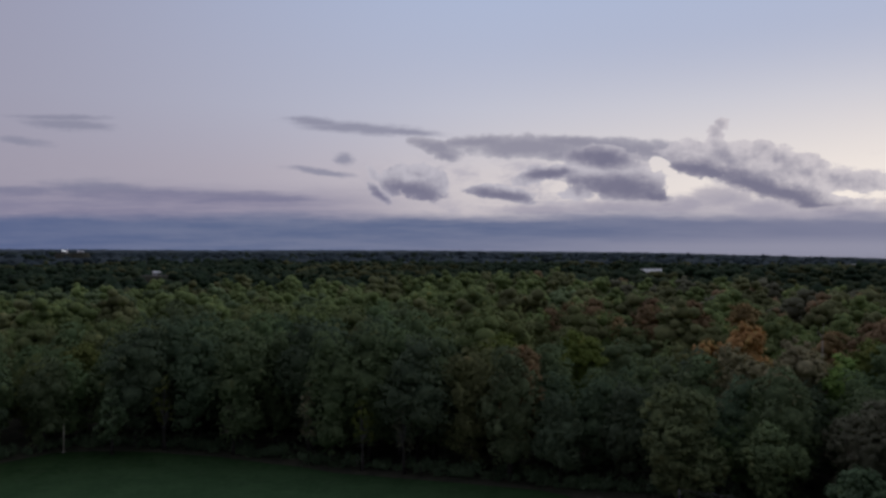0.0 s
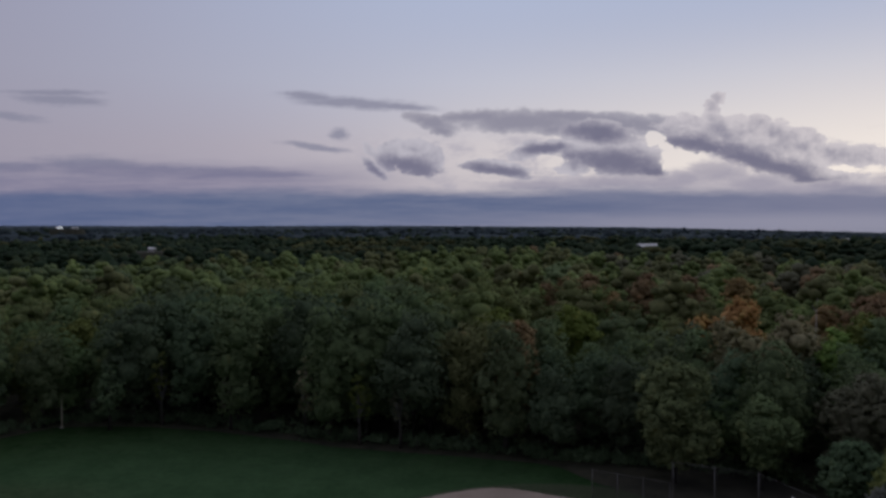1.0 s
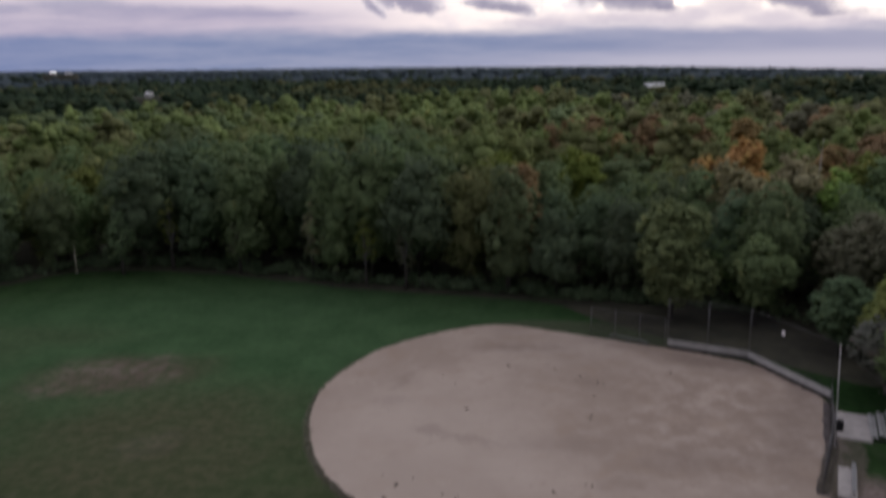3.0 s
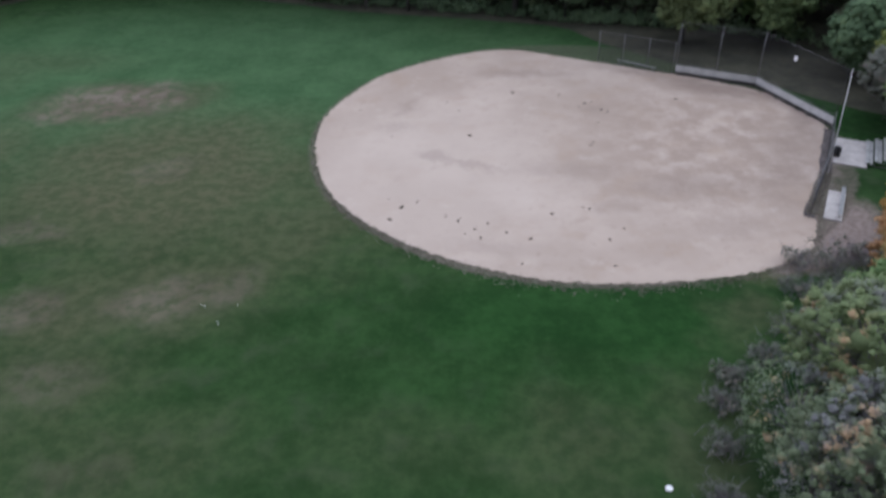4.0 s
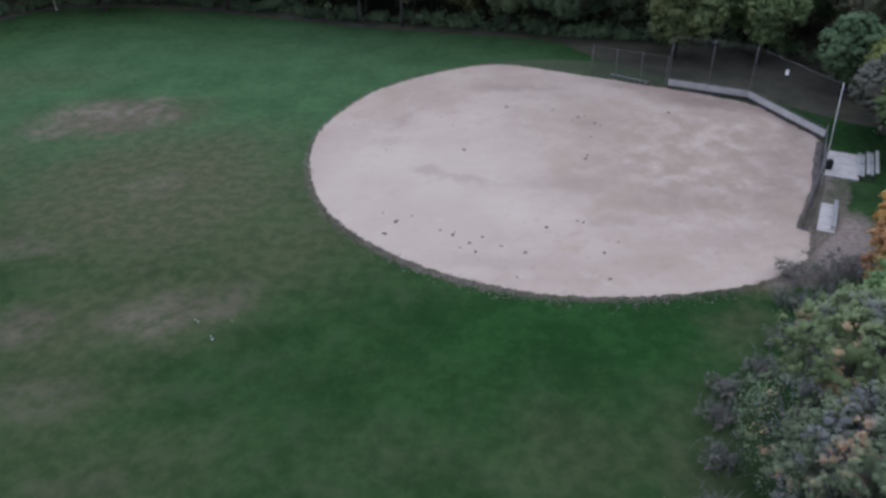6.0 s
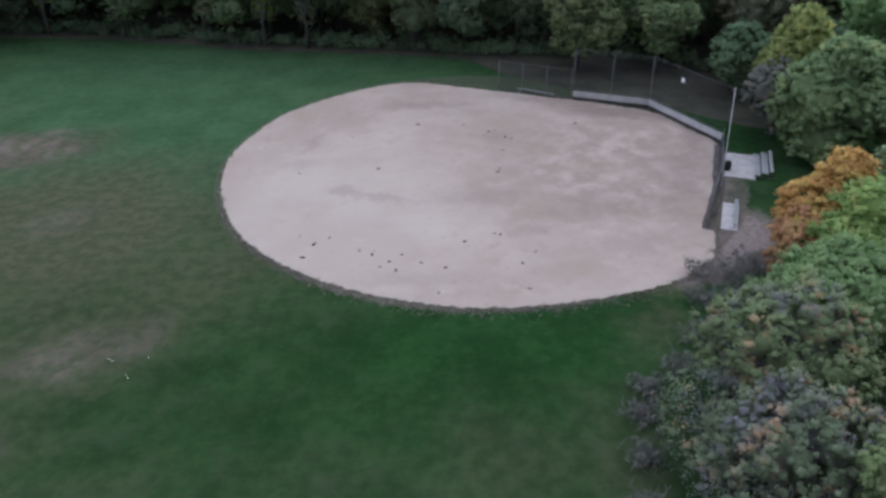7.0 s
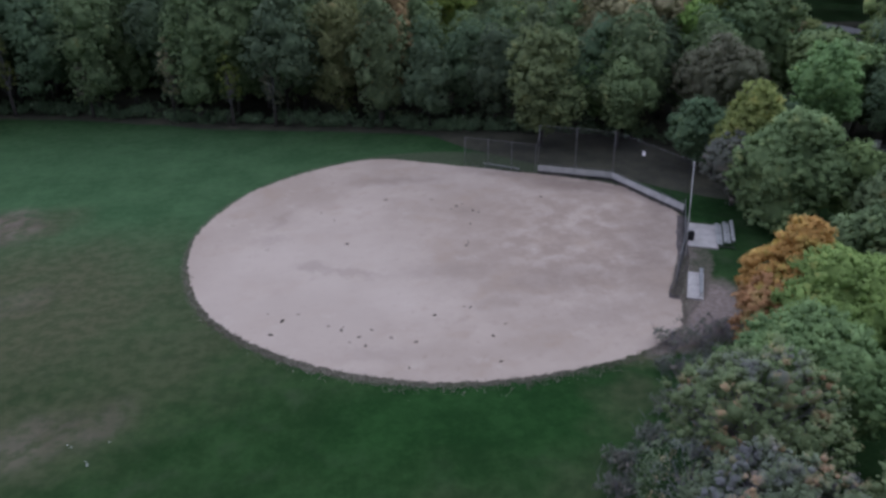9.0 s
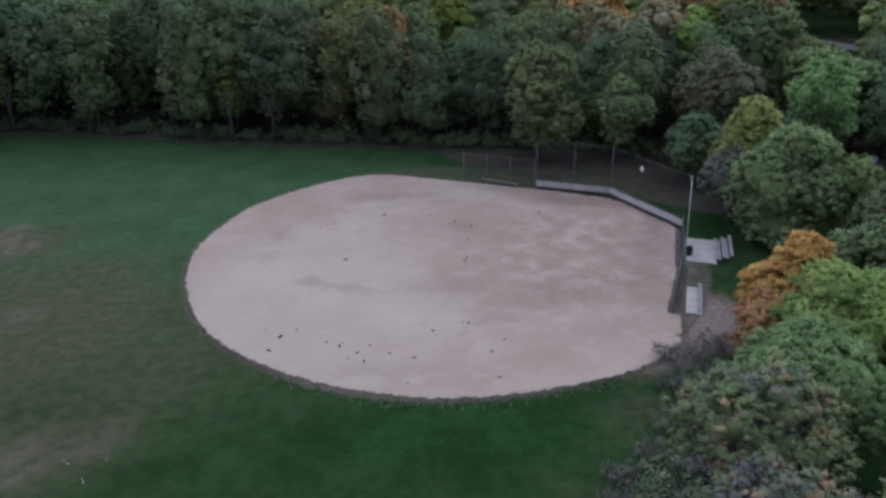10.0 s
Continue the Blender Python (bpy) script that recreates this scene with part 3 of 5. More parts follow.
def leaves(rng, centres, radii, count, size, spread=0.6, depth=(0.62, 1.22), soft=0.0, bulk=None):
    """Leaf sprays on the skins of many ellipsoids: folded diamonds facing roughly outwards. soft: how far they shade as one clump."""
    weight = (radii[:, 0] * radii[:, 2]) ** 1.0
    pick = rng.choice(len(centres), count, p=weight / weight.sum())
    d = unit(rng.normal(size=(count, 3)))
    d[:, 2] = np.where(d[:, 2] < -0.45, -d[:, 2], d[:, 2])
    if bulk is not None:
        d = unit(d + 0.55 * bulk[pick])
    at = centres[pick] + d * radii[pick] * rng.uniform(*depth, count)[:, None]
    n = unit(d + rng.normal(size=(count, 3)) * spread + np.array([0, 0, 0.35]))
    a = unit(np.cross(n, rng.normal(size=(count, 3))))
    b = np.cross(n, a)
    s = (size * rng.uniform(0.6, 1.35, count))[:, None]
    verts = np.stack([at - a * s, at + b * s * 0.62 - n * s * 0.22, at + a * s, at - b * s * 0.55 - n * s * 0.22], 1).reshape(-1, 3)
    k = 4 * np.arange(count)[:, None]
    tris = np.concatenate([k + np.array([0, 2, 1]), k + np.array([0, 3, 2])])
    face = d if bulk is None else d + 0.8 * bulk[pick]
    shade_ = unit(n * (1 - soft) + unit(face) * soft)
    return verts, tris, np.repeat(shade_, 4, axis=0)


def crown_clumps(rng, height, radius, base, masses, clumps, clump, narrow=1.0, ragged=1.0):
    """An uneven crown: a few big masses of foliage round the stem, and many small clumps on their skins."""
    mid, half = (height + base) / 2, (height - base) / 2
    d = unit(rng.normal(size=(masses, 3)))
    big = rng.uniform(0.24, 0.58, (masses, 1)) * radius
    room = np.maximum(np.array([[radius, radius, half]]) - big, 0.1)
    c = d * room * rng.uniform(0.6, 1.14, (masses, 1)) + np.array([0, 0, mid])
    peak = rng.normal(size=2) * 0.14 * radius
    c = np.vstack([c, [[peak[0], peak[1], height - radius * 0.36]], [[0, 0, mid]]])
    big = np.vstack([big, [[radius * 0.36]], [[radius * 0.48]]])
    rise = np.clip((c[:, 2:] - base) / (0.7 * (height - base)), 0, 1)
    c[:, :2] *= narrow + (1 - narrow) * rise
    big = big * (1 + 0.5 * (narrow - 1) * (1 - rise))
    tall = np.hstack([big, big, np.minimum(big * max(0.85, 0.55 * half / radius), half)])
    tall[-1, 2] = half * 0.72
    pick = rng.choice(len(c), clumps * 7, p=(tall[:, 0] * tall[:, 2]) / (tall[:, 0] * tall[:, 2]).sum())
    d = unit(rng.normal(size=(len(pick), 3)))
    d[:, 2] = np.where(d[:, 2] < -0.7, -d[:, 2], d[:, 2])
    at = c[pick] + d * tall[pick] * rng.uniform(0.88, 1.0 + 0.12 * ragged, (len(pick), 1))
    inside = (np.linalg.norm((at[:, None] - c[None]) / tall[None], axis=2) < 0.84).any(1)
    at, d = at[~inside], d[~inside]
    kept = np.zeros(len(at), bool)
    for i in range(len(at)):
        if not kept[:i].any() or ((at[:i][kept[:i]] - at[i]) ** 2).sum(1).min() > (0.8 * clump) ** 2:
            kept[i] = True
    at, d = at[kept][:clumps], d[kept][:clumps]
    size = clump * rng.uniform(0.55, 1.45, (len(at), 1)) * np.array([1, 1, 0.85])
    return c, tall, at, size, d


def cores(centres, radii, shrink=0.8, ball=None):
    n = len(centres)
    bv, bf = ball or (BALL, BALL_FACES)
    verts = (bv[None] * radii[:, None, :] * shrink + centres[:, None, :]).reshape(-1, 3)
    tris = (bf[None] + (len(bv) * np.arange(n))[:, None, None]).reshape(-1, 3)
    return verts, tris, unit(np.tile(bv, (n, 1)) / np.repeat(radii, len(bv), axis=0))


def merged(*sets):
    verts, tris, normals, at = [], [], [], 0
    for v, f, n in sets:
        verts.append(v)
        tris.append(f + at)
        normals.append(n)
        at += len(v)
    return np.vstack(verts), np.vstack(tris), np.vstack(normals)


def tree(name, height, radius, base, mat, seed, m, clumps=300, per=14, size=0.2, clump=0.55, label="", group="", masses=9, core=0.78, limbs=7, spread=0.45, soft=0.75, narrow=1.0, ragged=1.0, twigs=0, fill=True):
    """A broad-leaved tree: tapered trunk, limbs that reach into the masses of the crown, leaves in many small clumps."""
    rng = np.random.default_rng(seed)
    c, r, at, puff, out = crown_clumps(rng, height, radius, base, masses, clumps, clump, narrow, ragged)
    out = unit(out + 0.7 * unit((at - np.array([0, 0, (height + base) / 2])) / np.array([radius, radius, (height - base) / 2])))
    thick = 0.018 * height + 0.06
    bend = rng.normal(size=(4, 2)) * 0.12 * radius * 0.4
    stem = [(bend[i, 0] * i / 3, bend[i, 1] * i / 3, z) for i, z in enumerate((0, height * 0.25, height * 0.55, height * 0.85))]
    top = empty(name, m, label=label, category="tree", group=group)
    v, f = tube(stem, [thick * 1.25, thick * 0.9, thick * 0.55, thick * 0.15], 8)
    trunk = link("trunk", solid("trunk", v, f, BARK, True), top)
    runs = []
    ends = [(c[k], 0.42) for k in rng.choice(len(c), min(limbs, len(c)), replace=False)]
    ends += [(at[k] + out[k] * puff[k] * rng.uniform(0.8, 1.7), 0.11) for k in rng.choice(len(at), min(twigs, len(at)), replace=False)]
    for end, share in ends:
        end = Vector(end)
        z = min(max(base * 0.9, 0.8, end.z * 0.62), height * 0.7)
        start = Vector((0, 0, z))
        runs.append(([start, start.lerp(end, 0.5) + Vector((0, 0, -0.06 * height * rng.random())), end], [thick * share, thick * share * 0.62, thick * share * 0.17]))
    lows = [q[0][0].z for q in runs]
    runs.append(([(0, 0, min(lows) - 0.2), (0, 0, max(lows) + 0.2)], [thick * 0.3, thick * 0.2]))
    v, f = tubes(runs, 5)
    link("branchwork", solid("branchwork", v, f, TWIG if twigs else BARK, True), trunk)
    sets = [leaves(rng, at, puff, len(at) * per, size, spread, (0.55, 1.25), soft, out)]
    if core:
        sets.append(cores(c, r, core, (ROUND, ROUND_FACES)))
        if fill:
            sets.append(cores(at, puff, 0.62))
    v, f, n = merged(*sets)
    link("crown", triangles("crown", v, f, mat, True, n), top)
    return top


# ---- the lie of the land ----
EDGE_X = [-140, -90, -63, -57, -49, -40, -31, -22, -14, 1, 8, 15, 24, 30, 38, 42, 45, 47]
EDGE_Y = [90, 98, 107, 114, 115, 113.5, 111, 107.5, 103.5, 99.5, 97.5, 95, 93, 91, 88, 83, 76, 70]


def edge(x):
    return float(np.interp(x, EDGE_X, EDGE_Y))


def skyline(azimuth):
    """Height of the far land, by degrees to the right of north."""
    return 22 + 4600 * math.tan(radians(float(np.interp(azimuth, [-60, -28, 0, 15, 22, 30, 60], [0.0, 0.0, -0.06, -0.24, -0.40, -0.58, -0.6])))) - 4


def land(x, y):
    r = math.hypot(x, y)
    s = min(max((r - 170) / 160, 0), 1)
    rough = noise.noise((x / 190, y / 190, 3.1)) * 9 + noise.noise((x / 70, y / 70, 8.0)) * 2.5
    far = min(max((r - 700) / 3900, 0), 1)
    hill = noise.noise((x / 900, y / 900, 1.7)) * 14 * min(max((r - 900) / 900, 0), 1) * (1 - 0.75 * far)
    dip = 7 * math.exp(-((r - 225) / 45) ** 2) * min(1.0, abs(math.degrees(math.atan2(x, y)) + 3) / 16)
    return s * s * (3 - 2 * s) * (rough - 1.5 - dip) * (1 - 0.6 * far) + far * skyline(math.degrees(math.atan2(x, y))) + hill


def polar_sheet(name, rings, steps, height, mat, start=-180.0, stop=180.0):
    whole = stop - start > 359
    verts = [] if not whole else [(0, 0, height(0, 0))]
    spokes = np.radians(np.linspace(start, stop, steps, endpoint=not whole))
    for r in rings:
        verts += [(r * math.sin(a), r * math.cos(a), height(r * math.sin(a), r * math.cos(a))) for a in spokes]
    first, faces = (1 if whole else 0), []
    if whole:
        faces += [(0, 1 + (k + 1) % steps, 1 + k) for k in range(steps)]
    for i in range(len(rings) - 1):
        a, b = first + i * steps, first + (i + 1) * steps
        faces += [(a + k, a + (k + 1) % steps, b + (k + 1) % steps, b + k) for k in range(steps if whole else steps - 1)]
    me = solid(name, verts, faces, mat, True)
    return link(name, me)


ground = polar_sheet("ground", [5, 15, 30, 50, 75, 100, 130, 160, 190, 220, 260, 300, 350, 400, 470, 550, 650, 780, 950, 1200, 1500, 1900, 2400, 3000, 3700, 4300, 4850], 144, land, TURF)
tagged(ground, "mown green sports field turf with worn brown patches", "ground", kind="structure")

# forest floor: dark litter under the trees, from the field's edge outwards
cols_ = np.linspace(-135, 150, 96)
verts = []
for k, x in enumerate(cols_):
    y0 = edge(x) - 1.0 + 0.8 * noise.noise((x * 0.35, 2.0, 0.0)) if x < 47 else 70 - (x - 47) * 1.6
    # Behind the backstop the dark floor reaches further, partly standing in for shade.
    if 10 < x < 50:
        y0 = min(y0, float(np.interp(x, [10, 14, 18, 24, 31.3, 36, 40, 50], [97, 95, 88, 81.5, 76.5, 71, 67, 62])))
    y0 = max(y0, 12.0)
    for d in (0, 1.5, 10, 30, 60, 100, 150):
        verts.append((x, y0 + d, land(x, y0 + d) + 0.05 + (0.06 if d else -0.045)))
faces = [(7 * i + j, 7 * i + 7 + j, 7 * i + 8 + j, 7 * i + 1 + j) for i in range(95) for j in range(6)]
tagged(link("forest_floor", solid("forest_floor", verts, faces, FLOOR, True)), "dark leaf litter, low growth and some painted shade under the trees", "forest floor", kind="structure")

# ---- infield ----
HOME = (11.15, 63.9)
CORNER_L, CORNER_M, CORNER_R, CORNER_W = Vector((24.05, 78.0, 0)), Vector((31.3, 74.2, 0)), Vector((34.9, 64.2, 0)), Vector((30.75, 55.5, 0))
WING_L, WING_R = Vector((16.6, 82.3, 0)), Vector((26.6, 48.6, 0))
FENCE_LINES = [(WING_L, CORNER_L), (CORNER_L, CORNER_M), (CORNER_M, CORNER_R), (CORNER_R, CORNER_W), (CORNER_W, WING_R)]


def rim(angle):
    """How far the sand reaches from the middle: a wide arc, cut short by the fences."""
    d = Vector((math.cos(angle), math.sin(angle), 0))
    c = Vector((*HOME, 0))
    r = 23.25 - 0.14 * math.exp(-((math.degrees(angle) - 205) / 26) ** 2) + 0.3 * noise.noise((math.cos(angle) * 3, math.sin(angle) * 3, 5.0))
    turned = math.degrees(math.atan2(d.y, d.x))
    r += 0.8 * math.exp(-((turned + 60) / 17) ** 2)
    open_end = 5.0 * min(max((-41 - turned) / 6, 0), 1)
    for a, b in FENCE_LINES:
        side = (b - a).normalized()
        out = Vector((-side.y, side.x, 0))
        if out.dot(c - a) > 0:
            out = -out
        k = out.dot(d)
        if k > 0.05:
            cut = (out.dot(a - c) - 0.2) / k + (1.6 + open_end if a == CORNER_W else 0)
            r = -1.7 * math.log(math.exp(-(r - 20) / 1.7) + math.exp(-(cut + 0.35 - 20) / 1.7)) + 20 if a == WING_L and cut < 60 else min(r, cut)
    return r


def infield():
    n, rings = 720, (0.25, 0.5, 0.75, 0.9, 0.97, 1.0)
    verts, faces = [(HOME[0], HOME[1], 0.06)], []
    for f in rings:
        for k in range(n):
            a = 2 * math.pi * k / n
            r = rim(a) * f
            if f == 1.0:
                r += 0.24 * noise.noise((k * 0.45, 0.3, 1.0)) + 0.16 * noise.noise((k * 1.3, 4.0, 1.0))
            z = 0.06 - 0.02 * f if f < 1 else 0.008
            verts.append((HOME[0] + r * math.cos(a), HOME[1] + r * math.sin(a), z + 0.01 * noise.noise((r * math.cos(a) * 0.4, r * math.sin(a) * 0.4, 0))))
    faces += [(0, 1 + k, 1 + (k + 1) % n) for k in range(n)]
    for i in range(len(rings) - 1):
        o, q = 1 + i * n, 1 + (i + 1) * n
        faces += [(o + k, q + k, q + (k + 1) % n, o + (k + 1) % n) for k in range(n)]
    return tagged(link("infield", solid("infield", verts, faces, SAND, True)), "round pale sand infield, scuffed, with ragged grass edge", "infield", kind="structure")


infield()


def edge_grass():
    """Ragged dry grass that hangs over the lip of the sand, widest where it faces south."""
    rng = np.random.default_rng(5)
    verts, tris = [], []
    for k in range(14000):
        a = rng.uniform(0, 2 * math.pi)
        south = max(0.0, -math.sin(a + 0.15))
        if 0.0 < a < 1.4 or rng.random() > 0.12 + 0.88 * south ** 0.6:
            continue
        lump = noise.noise((math.cos(a) * 30, math.sin(a) * 30, 2.0)) + 0.5 * noise.noise((math.cos(a) * 70, math.sin(a) * 70, 2.0))
        r = rim(a) + 0.05 + abs(rng.normal()) * (0.10 + 0.42 * south) - 0.34 * max(lump, 0)
        at = np.array([HOME[0] + r * math.cos(a), HOME[1] + r * math.sin(a), 0.0])
        lean = rng.normal(size=2) * 0.12
        h, wd = rng.uniform(0.05, 0.15), rng.uniform(0.02, 0.05)
        s = rng.uniform(0, math.pi)
        side = np.array([math.cos(s) * wd, math.sin(s) * wd, 0])
        o = len(verts)
        verts += [at - side, at + side, at + np.array([lean[0], lean[1], h])]
        tris.append((o, o + 1, o + 2))
    return tagged(link("edge_grass", triangles("edge_grass", np.array(verts), np.array(tris), DRY)), "ragged dry grass along the edge of the sand", "grass", kind="stuff")


edge_grass()


def foot_weeds():
    """Dark weeds that stand along the foot of the near side fence."""
    rng = np.random.default_rng(15)
    verts, tris = [], []
    side = (WING_R - CORNER_W).normalized()
    out = Vector((-side.y, side.x, 0))
    for _ in range(3000):
        at = CORNER_W + side * rng.uniform(0.1, 7.6) + out * rng.normal() * 0.2
        turn, h, wd = rng.uniform(0, math.pi), rng.uniform(0.08, 0.32), rng.uniform(0.015, 0.04)
        o = len(verts)
        verts += [(at.x - math.cos(turn) * wd, at.y - math.sin(turn) * wd, 0.0), (at.x + math.cos(turn) * wd, at.y + math.sin(turn) * wd, 0.0), (at.x + rng.normal() * 0.1, at.y + rng.normal() * 0.1, h)]
        tris.append((o, o + 1, o + 2))
    return tagged(link("fence_weeds", triangles("fence_weeds", np.array(verts), np.array(tris), DRY)), "dark weeds along the foot of the fence", "weeds", kind="stuff")


foot_weeds()


def soil_strip(a, b, wide):
    """Dark trodden soil along the foot of a fence, with a wavering edge."""
    side = (b - a).normalized()
    out, n = Vector((-side.y, side.x, 0)), 40
    verts = []
    for k in range(n + 1):
        q = a.lerp(b, k / n)
        for j, e in enumerate((-0.5, -0.4, 0.4, 0.5)):
            w_ = wide * e * (1 + 0.5 * noise.noise((q.x * 0.9, q.y * 0.9, j)))
            verts.append((*(q + out * w_).xy, 0.02 if j in (0, 3) else 0.085))
    faces = [(4 * k + j, 4 * k + 4 + j, 4 * k + 5 + j, 4 * k + 1 + j) for k in range(n) for j in range(3)]
    tagged(link("soil_strip", solid("soil_strip", verts, faces, SOIL, True)), "dark trodden soil along the foot of the fence", "soil", kind="structure")


soil_strip(CORNER_R + Vector((-0.5, -0.6, 0)), CORNER_W + Vector((-0.3, -0.4, 0)), 1.0)
soil_strip(CORNER_W + Vector((-0.2, -0.3, 0)), WING_R, 0.9)


# ---- backstop and side fences ----
def mesh_panel(a, b, low, high, pitch_=0.20, wire=0.0085):
    """Woven wire between two posts: two sets of slanting three-sided wires."""
    side = (b - a).normalized()
    out = Vector((-side.y, side.x, 0))
    length, tall = (b - a).length, high - low
    runs = []
    for lean in (1, -1):
        s = -tall if lean > 0 else 0.0
        end = length if lean > 0 else length + tall
        while s < end:
            t0 = max(0.0, -s if lean > 0 else s - length)
            t1 = min(tall, length - s if lean > 0 else s)
            if t1 - t0 > 0.05:
                runs.append(([a + side * (s + lean * q) + Vector((0, 0, low + q)) + out * 0.004 * lean for q in (t0, t1)], [wire, wire]))
            s += pitch_ * 1.41
    return tubes(runs, 3)


def fence(name, corners, height, per_panel, label, boards=0, wire=0.0085, pitch_=0.20):
    top = empty(name, Matrix.Identity(4), label=label, category="fence", group="ball field fences")
    for i, (a, b) in enumerate(zip(corners, corners[1:])):
        n = per_panel[i]
        for k in range(n + (1 if i == len(corners) - 2 else 0)):
            q = a.lerp(b, k / n)
            last = boards == 1 and k == n
            post = pipe("post", q, q + Vector((0, 0, height + 0.05)), 0.026 if last else 0.034, WIRE if last else STEEL, top)
            cap = bmesh.new()
            bmesh.ops.create_uvsphere(cap, u_segments=8, v_segments=5, radius=0.05, matrix=pose(q.x, q.y, height + 0.06))
            part("post_cap", cap, STEEL, post)
        for z in ((0.08, height) if not boards else (1.15, height)):
            pipe("rail", a + Vector((0, 0, z)), b + Vector((0, 0, z)), 0.015, STEEL, top)
        v, f = mesh_panel(a, b, 0.06, height, pitch_, wire)
        link("wire_mesh", solid("wire_mesh", v, f, WIRE), top)
        if boards:
            turn = math.degrees(math.atan2((b - a).y, (b - a).x))
            inward = Vector(((b - a).y, -(b - a).x, 0)).normalized() * 0.09
            if inward.dot(Vector((*HOME, 0)) - a) < 0:
                inward = -inward
            pieces = max(2, round((b - a).length / 2.6))
            for j in range(pieces):
                mid = a.lerp(b, (j + 0.5) / pieces) + inward
                wide = (b - a).length / pieces - 0.012
                for z, tall, mat in ((0.17, 0.30, FOOT_BOARD), (0.50, 0.32, BOARD), (0.835, 0.32, BOARD)):
                    if boards == 2 and z > 0.4:
                        continue
                    plank("board", (wide, 0.045, tall), (mid.x, mid.y, z + 0.004 * (j % 2)), mat, top, "dark bottom board" if mat is FOOT_BOARD else "", turn, 0.006)
    return top


fence("backstop", [CORNER_L, CORNER_M, CORNER_R], 5.5, (2, 1), "tall chain-link backstop with grey boards at its foot", 1)
fence("backstop_wing", [CORNER_R + Vector((-0.08, -0.17, 0)), CORNER_W], 1.5, (3,), "low chain-link side of the backstop with dark foot boards", 2, 0.0035, 0.3)
fence("side_fence", [WING_L, CORNER_L + Vector((-0.26, 0.15, 0))], 3.3, (3,), "lower chain-link fence in front of the player bench", wire=0.011)
fence("side_fence", [CORNER_W + Vector((-0.14, -0.24, 0)), WING_R], 3.3, (3,), "lower chain-link fence in front of the concrete bench pad", wire=0.004, pitch_=0.28)


def notice(at, turn):
    top = empty("fence_sign", pose(*at, 0, 0, turn), label="small blank white sign wired to the backstop", category="sign")
    part("plate", box_bm((0.42, 0.02, 0.5), 0.006), WHITE, top)
    for x in (-0.17, 0.17):
        for z in (-0.2, 0.2):
            pipe("bolt", (x, -0.02, z), (x, 0.03, z), 0.02, STEEL, top, sides=6)


notice((32.75, 70.0, 4.4), math.degrees(math.atan2(-10, 3.6)))


def bench(at, turn, label, metal=ALUMINIUM):
    top = empty("player_bench", pose(*at, 0, 0, turn), label=label, category="bench", group="player benches")
    plank("seat", (0.30, 4.5, 0.05), (0, 0, 0.46), metal, top)
    for y in (-1.9, 0, 1.9):
        plank("leg", (0.06, 0.06, 0.435), (0, y, 0.2175), STEEL, top)
        plank("foot", (0.40, 0.07, 0.03), (0, y, 0.017), STEEL, top, bevel=0.004)
    return top


def slab(at, size, turn, label):
    top = part("concrete_pad", box_bm((*size, 0.14), 0.02, pose(0, 0, 0.05)), CONCRETE, None)
    top.matrix_world = pose(*at, 0, 0, turn)
    return tagged(top, label, "concrete pad", kind="structure")


slab((29.2, 50.2, 0), (1.25, 4.6), -27, "narrow pale concrete pad under the player bench")
bench((29.55, 50.05, 0.12), -27, "long dull metal player bench on a concrete pad", STEEL)
bench((20.3, 79.9, 0.0), -127, "long dull metal player bench behind the side fence", STEEL)
slab((34.25, 59.0, 0), (2.6, 5.2), -25.5, "wide pale concrete pad in front of the bleachers")


def bleachers(at, turn):
    top = empty("bleachers", pose(*at, 0, 0, turn), label="three-row aluminium bleachers beside the concrete pad", category="bleachers")
    for k in range(3):
        plank("seat", (0.27, 4.6, 0.045), (k * 0.62, 0, 0.44 + 0.22 * k), ALUMINIUM, top)
        if k:
            plank("footboard", (0.26, 4.6, 0.04), (k * 0.62 - 0.32, 0, 0.16 + 0.22 * k), ALUMINIUM, top)
    for y in (-1.9, 0, 1.9):
        plank("frame_foot", (1.8, 0.06, 0.05), (0.62, y, 0.026), STEEL, top, bevel=0.004)
        for k in range(3):
            pipe("frame_leg", (k * 0.62, y, 0.03), (k * 0.62, y, 0.42 + 0.22 * k), 0.024, STEEL, top)
        pipe("frame_brace", (0.0, y + 0.04, 0.40), (1.24, y + 0.04, 0.84), 0.02, STEEL, top)
    return top


bleachers((35.35, 58.45, 0), -25.5)


def drum(at):
    top = empty("litter_drum", pose(*at), label="black steel litter drum beside the backstop", category="litter bin")
    z, r = [0, 0.02, 0.28, 0.30, 0.32, 0.58, 0.60, 0.62, 0.86, 0.88, 0.88, 0.30], [0.27, 0.285, 0.285, 0.305, 0.285, 0.285, 0.305, 0.285, 0.285, 0.30, 0.26, 0.25]
    verts = [(q * math.cos(2 * math.pi * k / 24), q * math.sin(2 * math.pi * k / 24), h) for h, q in zip(z, r) for k in range(24)]
    faces = [(24 * i + k, 24 * i + (k + 1) % 24, 24 * i + 24 + (k + 1) % 24, 24 * i + 24 + k) for i in range(11) for k in range(24)]
    faces += [tuple(range(23, -1, -1)), tuple(range(24 * 11, 24 * 12))]
    link("body", solid("body", verts, faces, BARREL, True), top)
    for h in (0.3, 0.6):
        ring = [(0.312 * math.cos(2 * math.pi * k / 24), 0.312 * math.sin(2 * math.pi * k / 24), h) for k in range(25)]
        v, f = tube(ring, [0.012] * 25, 5)
        link("hoop", solid("hoop", v, f, BARREL, True), top)


drum((32.72, 58.35, 0.0))


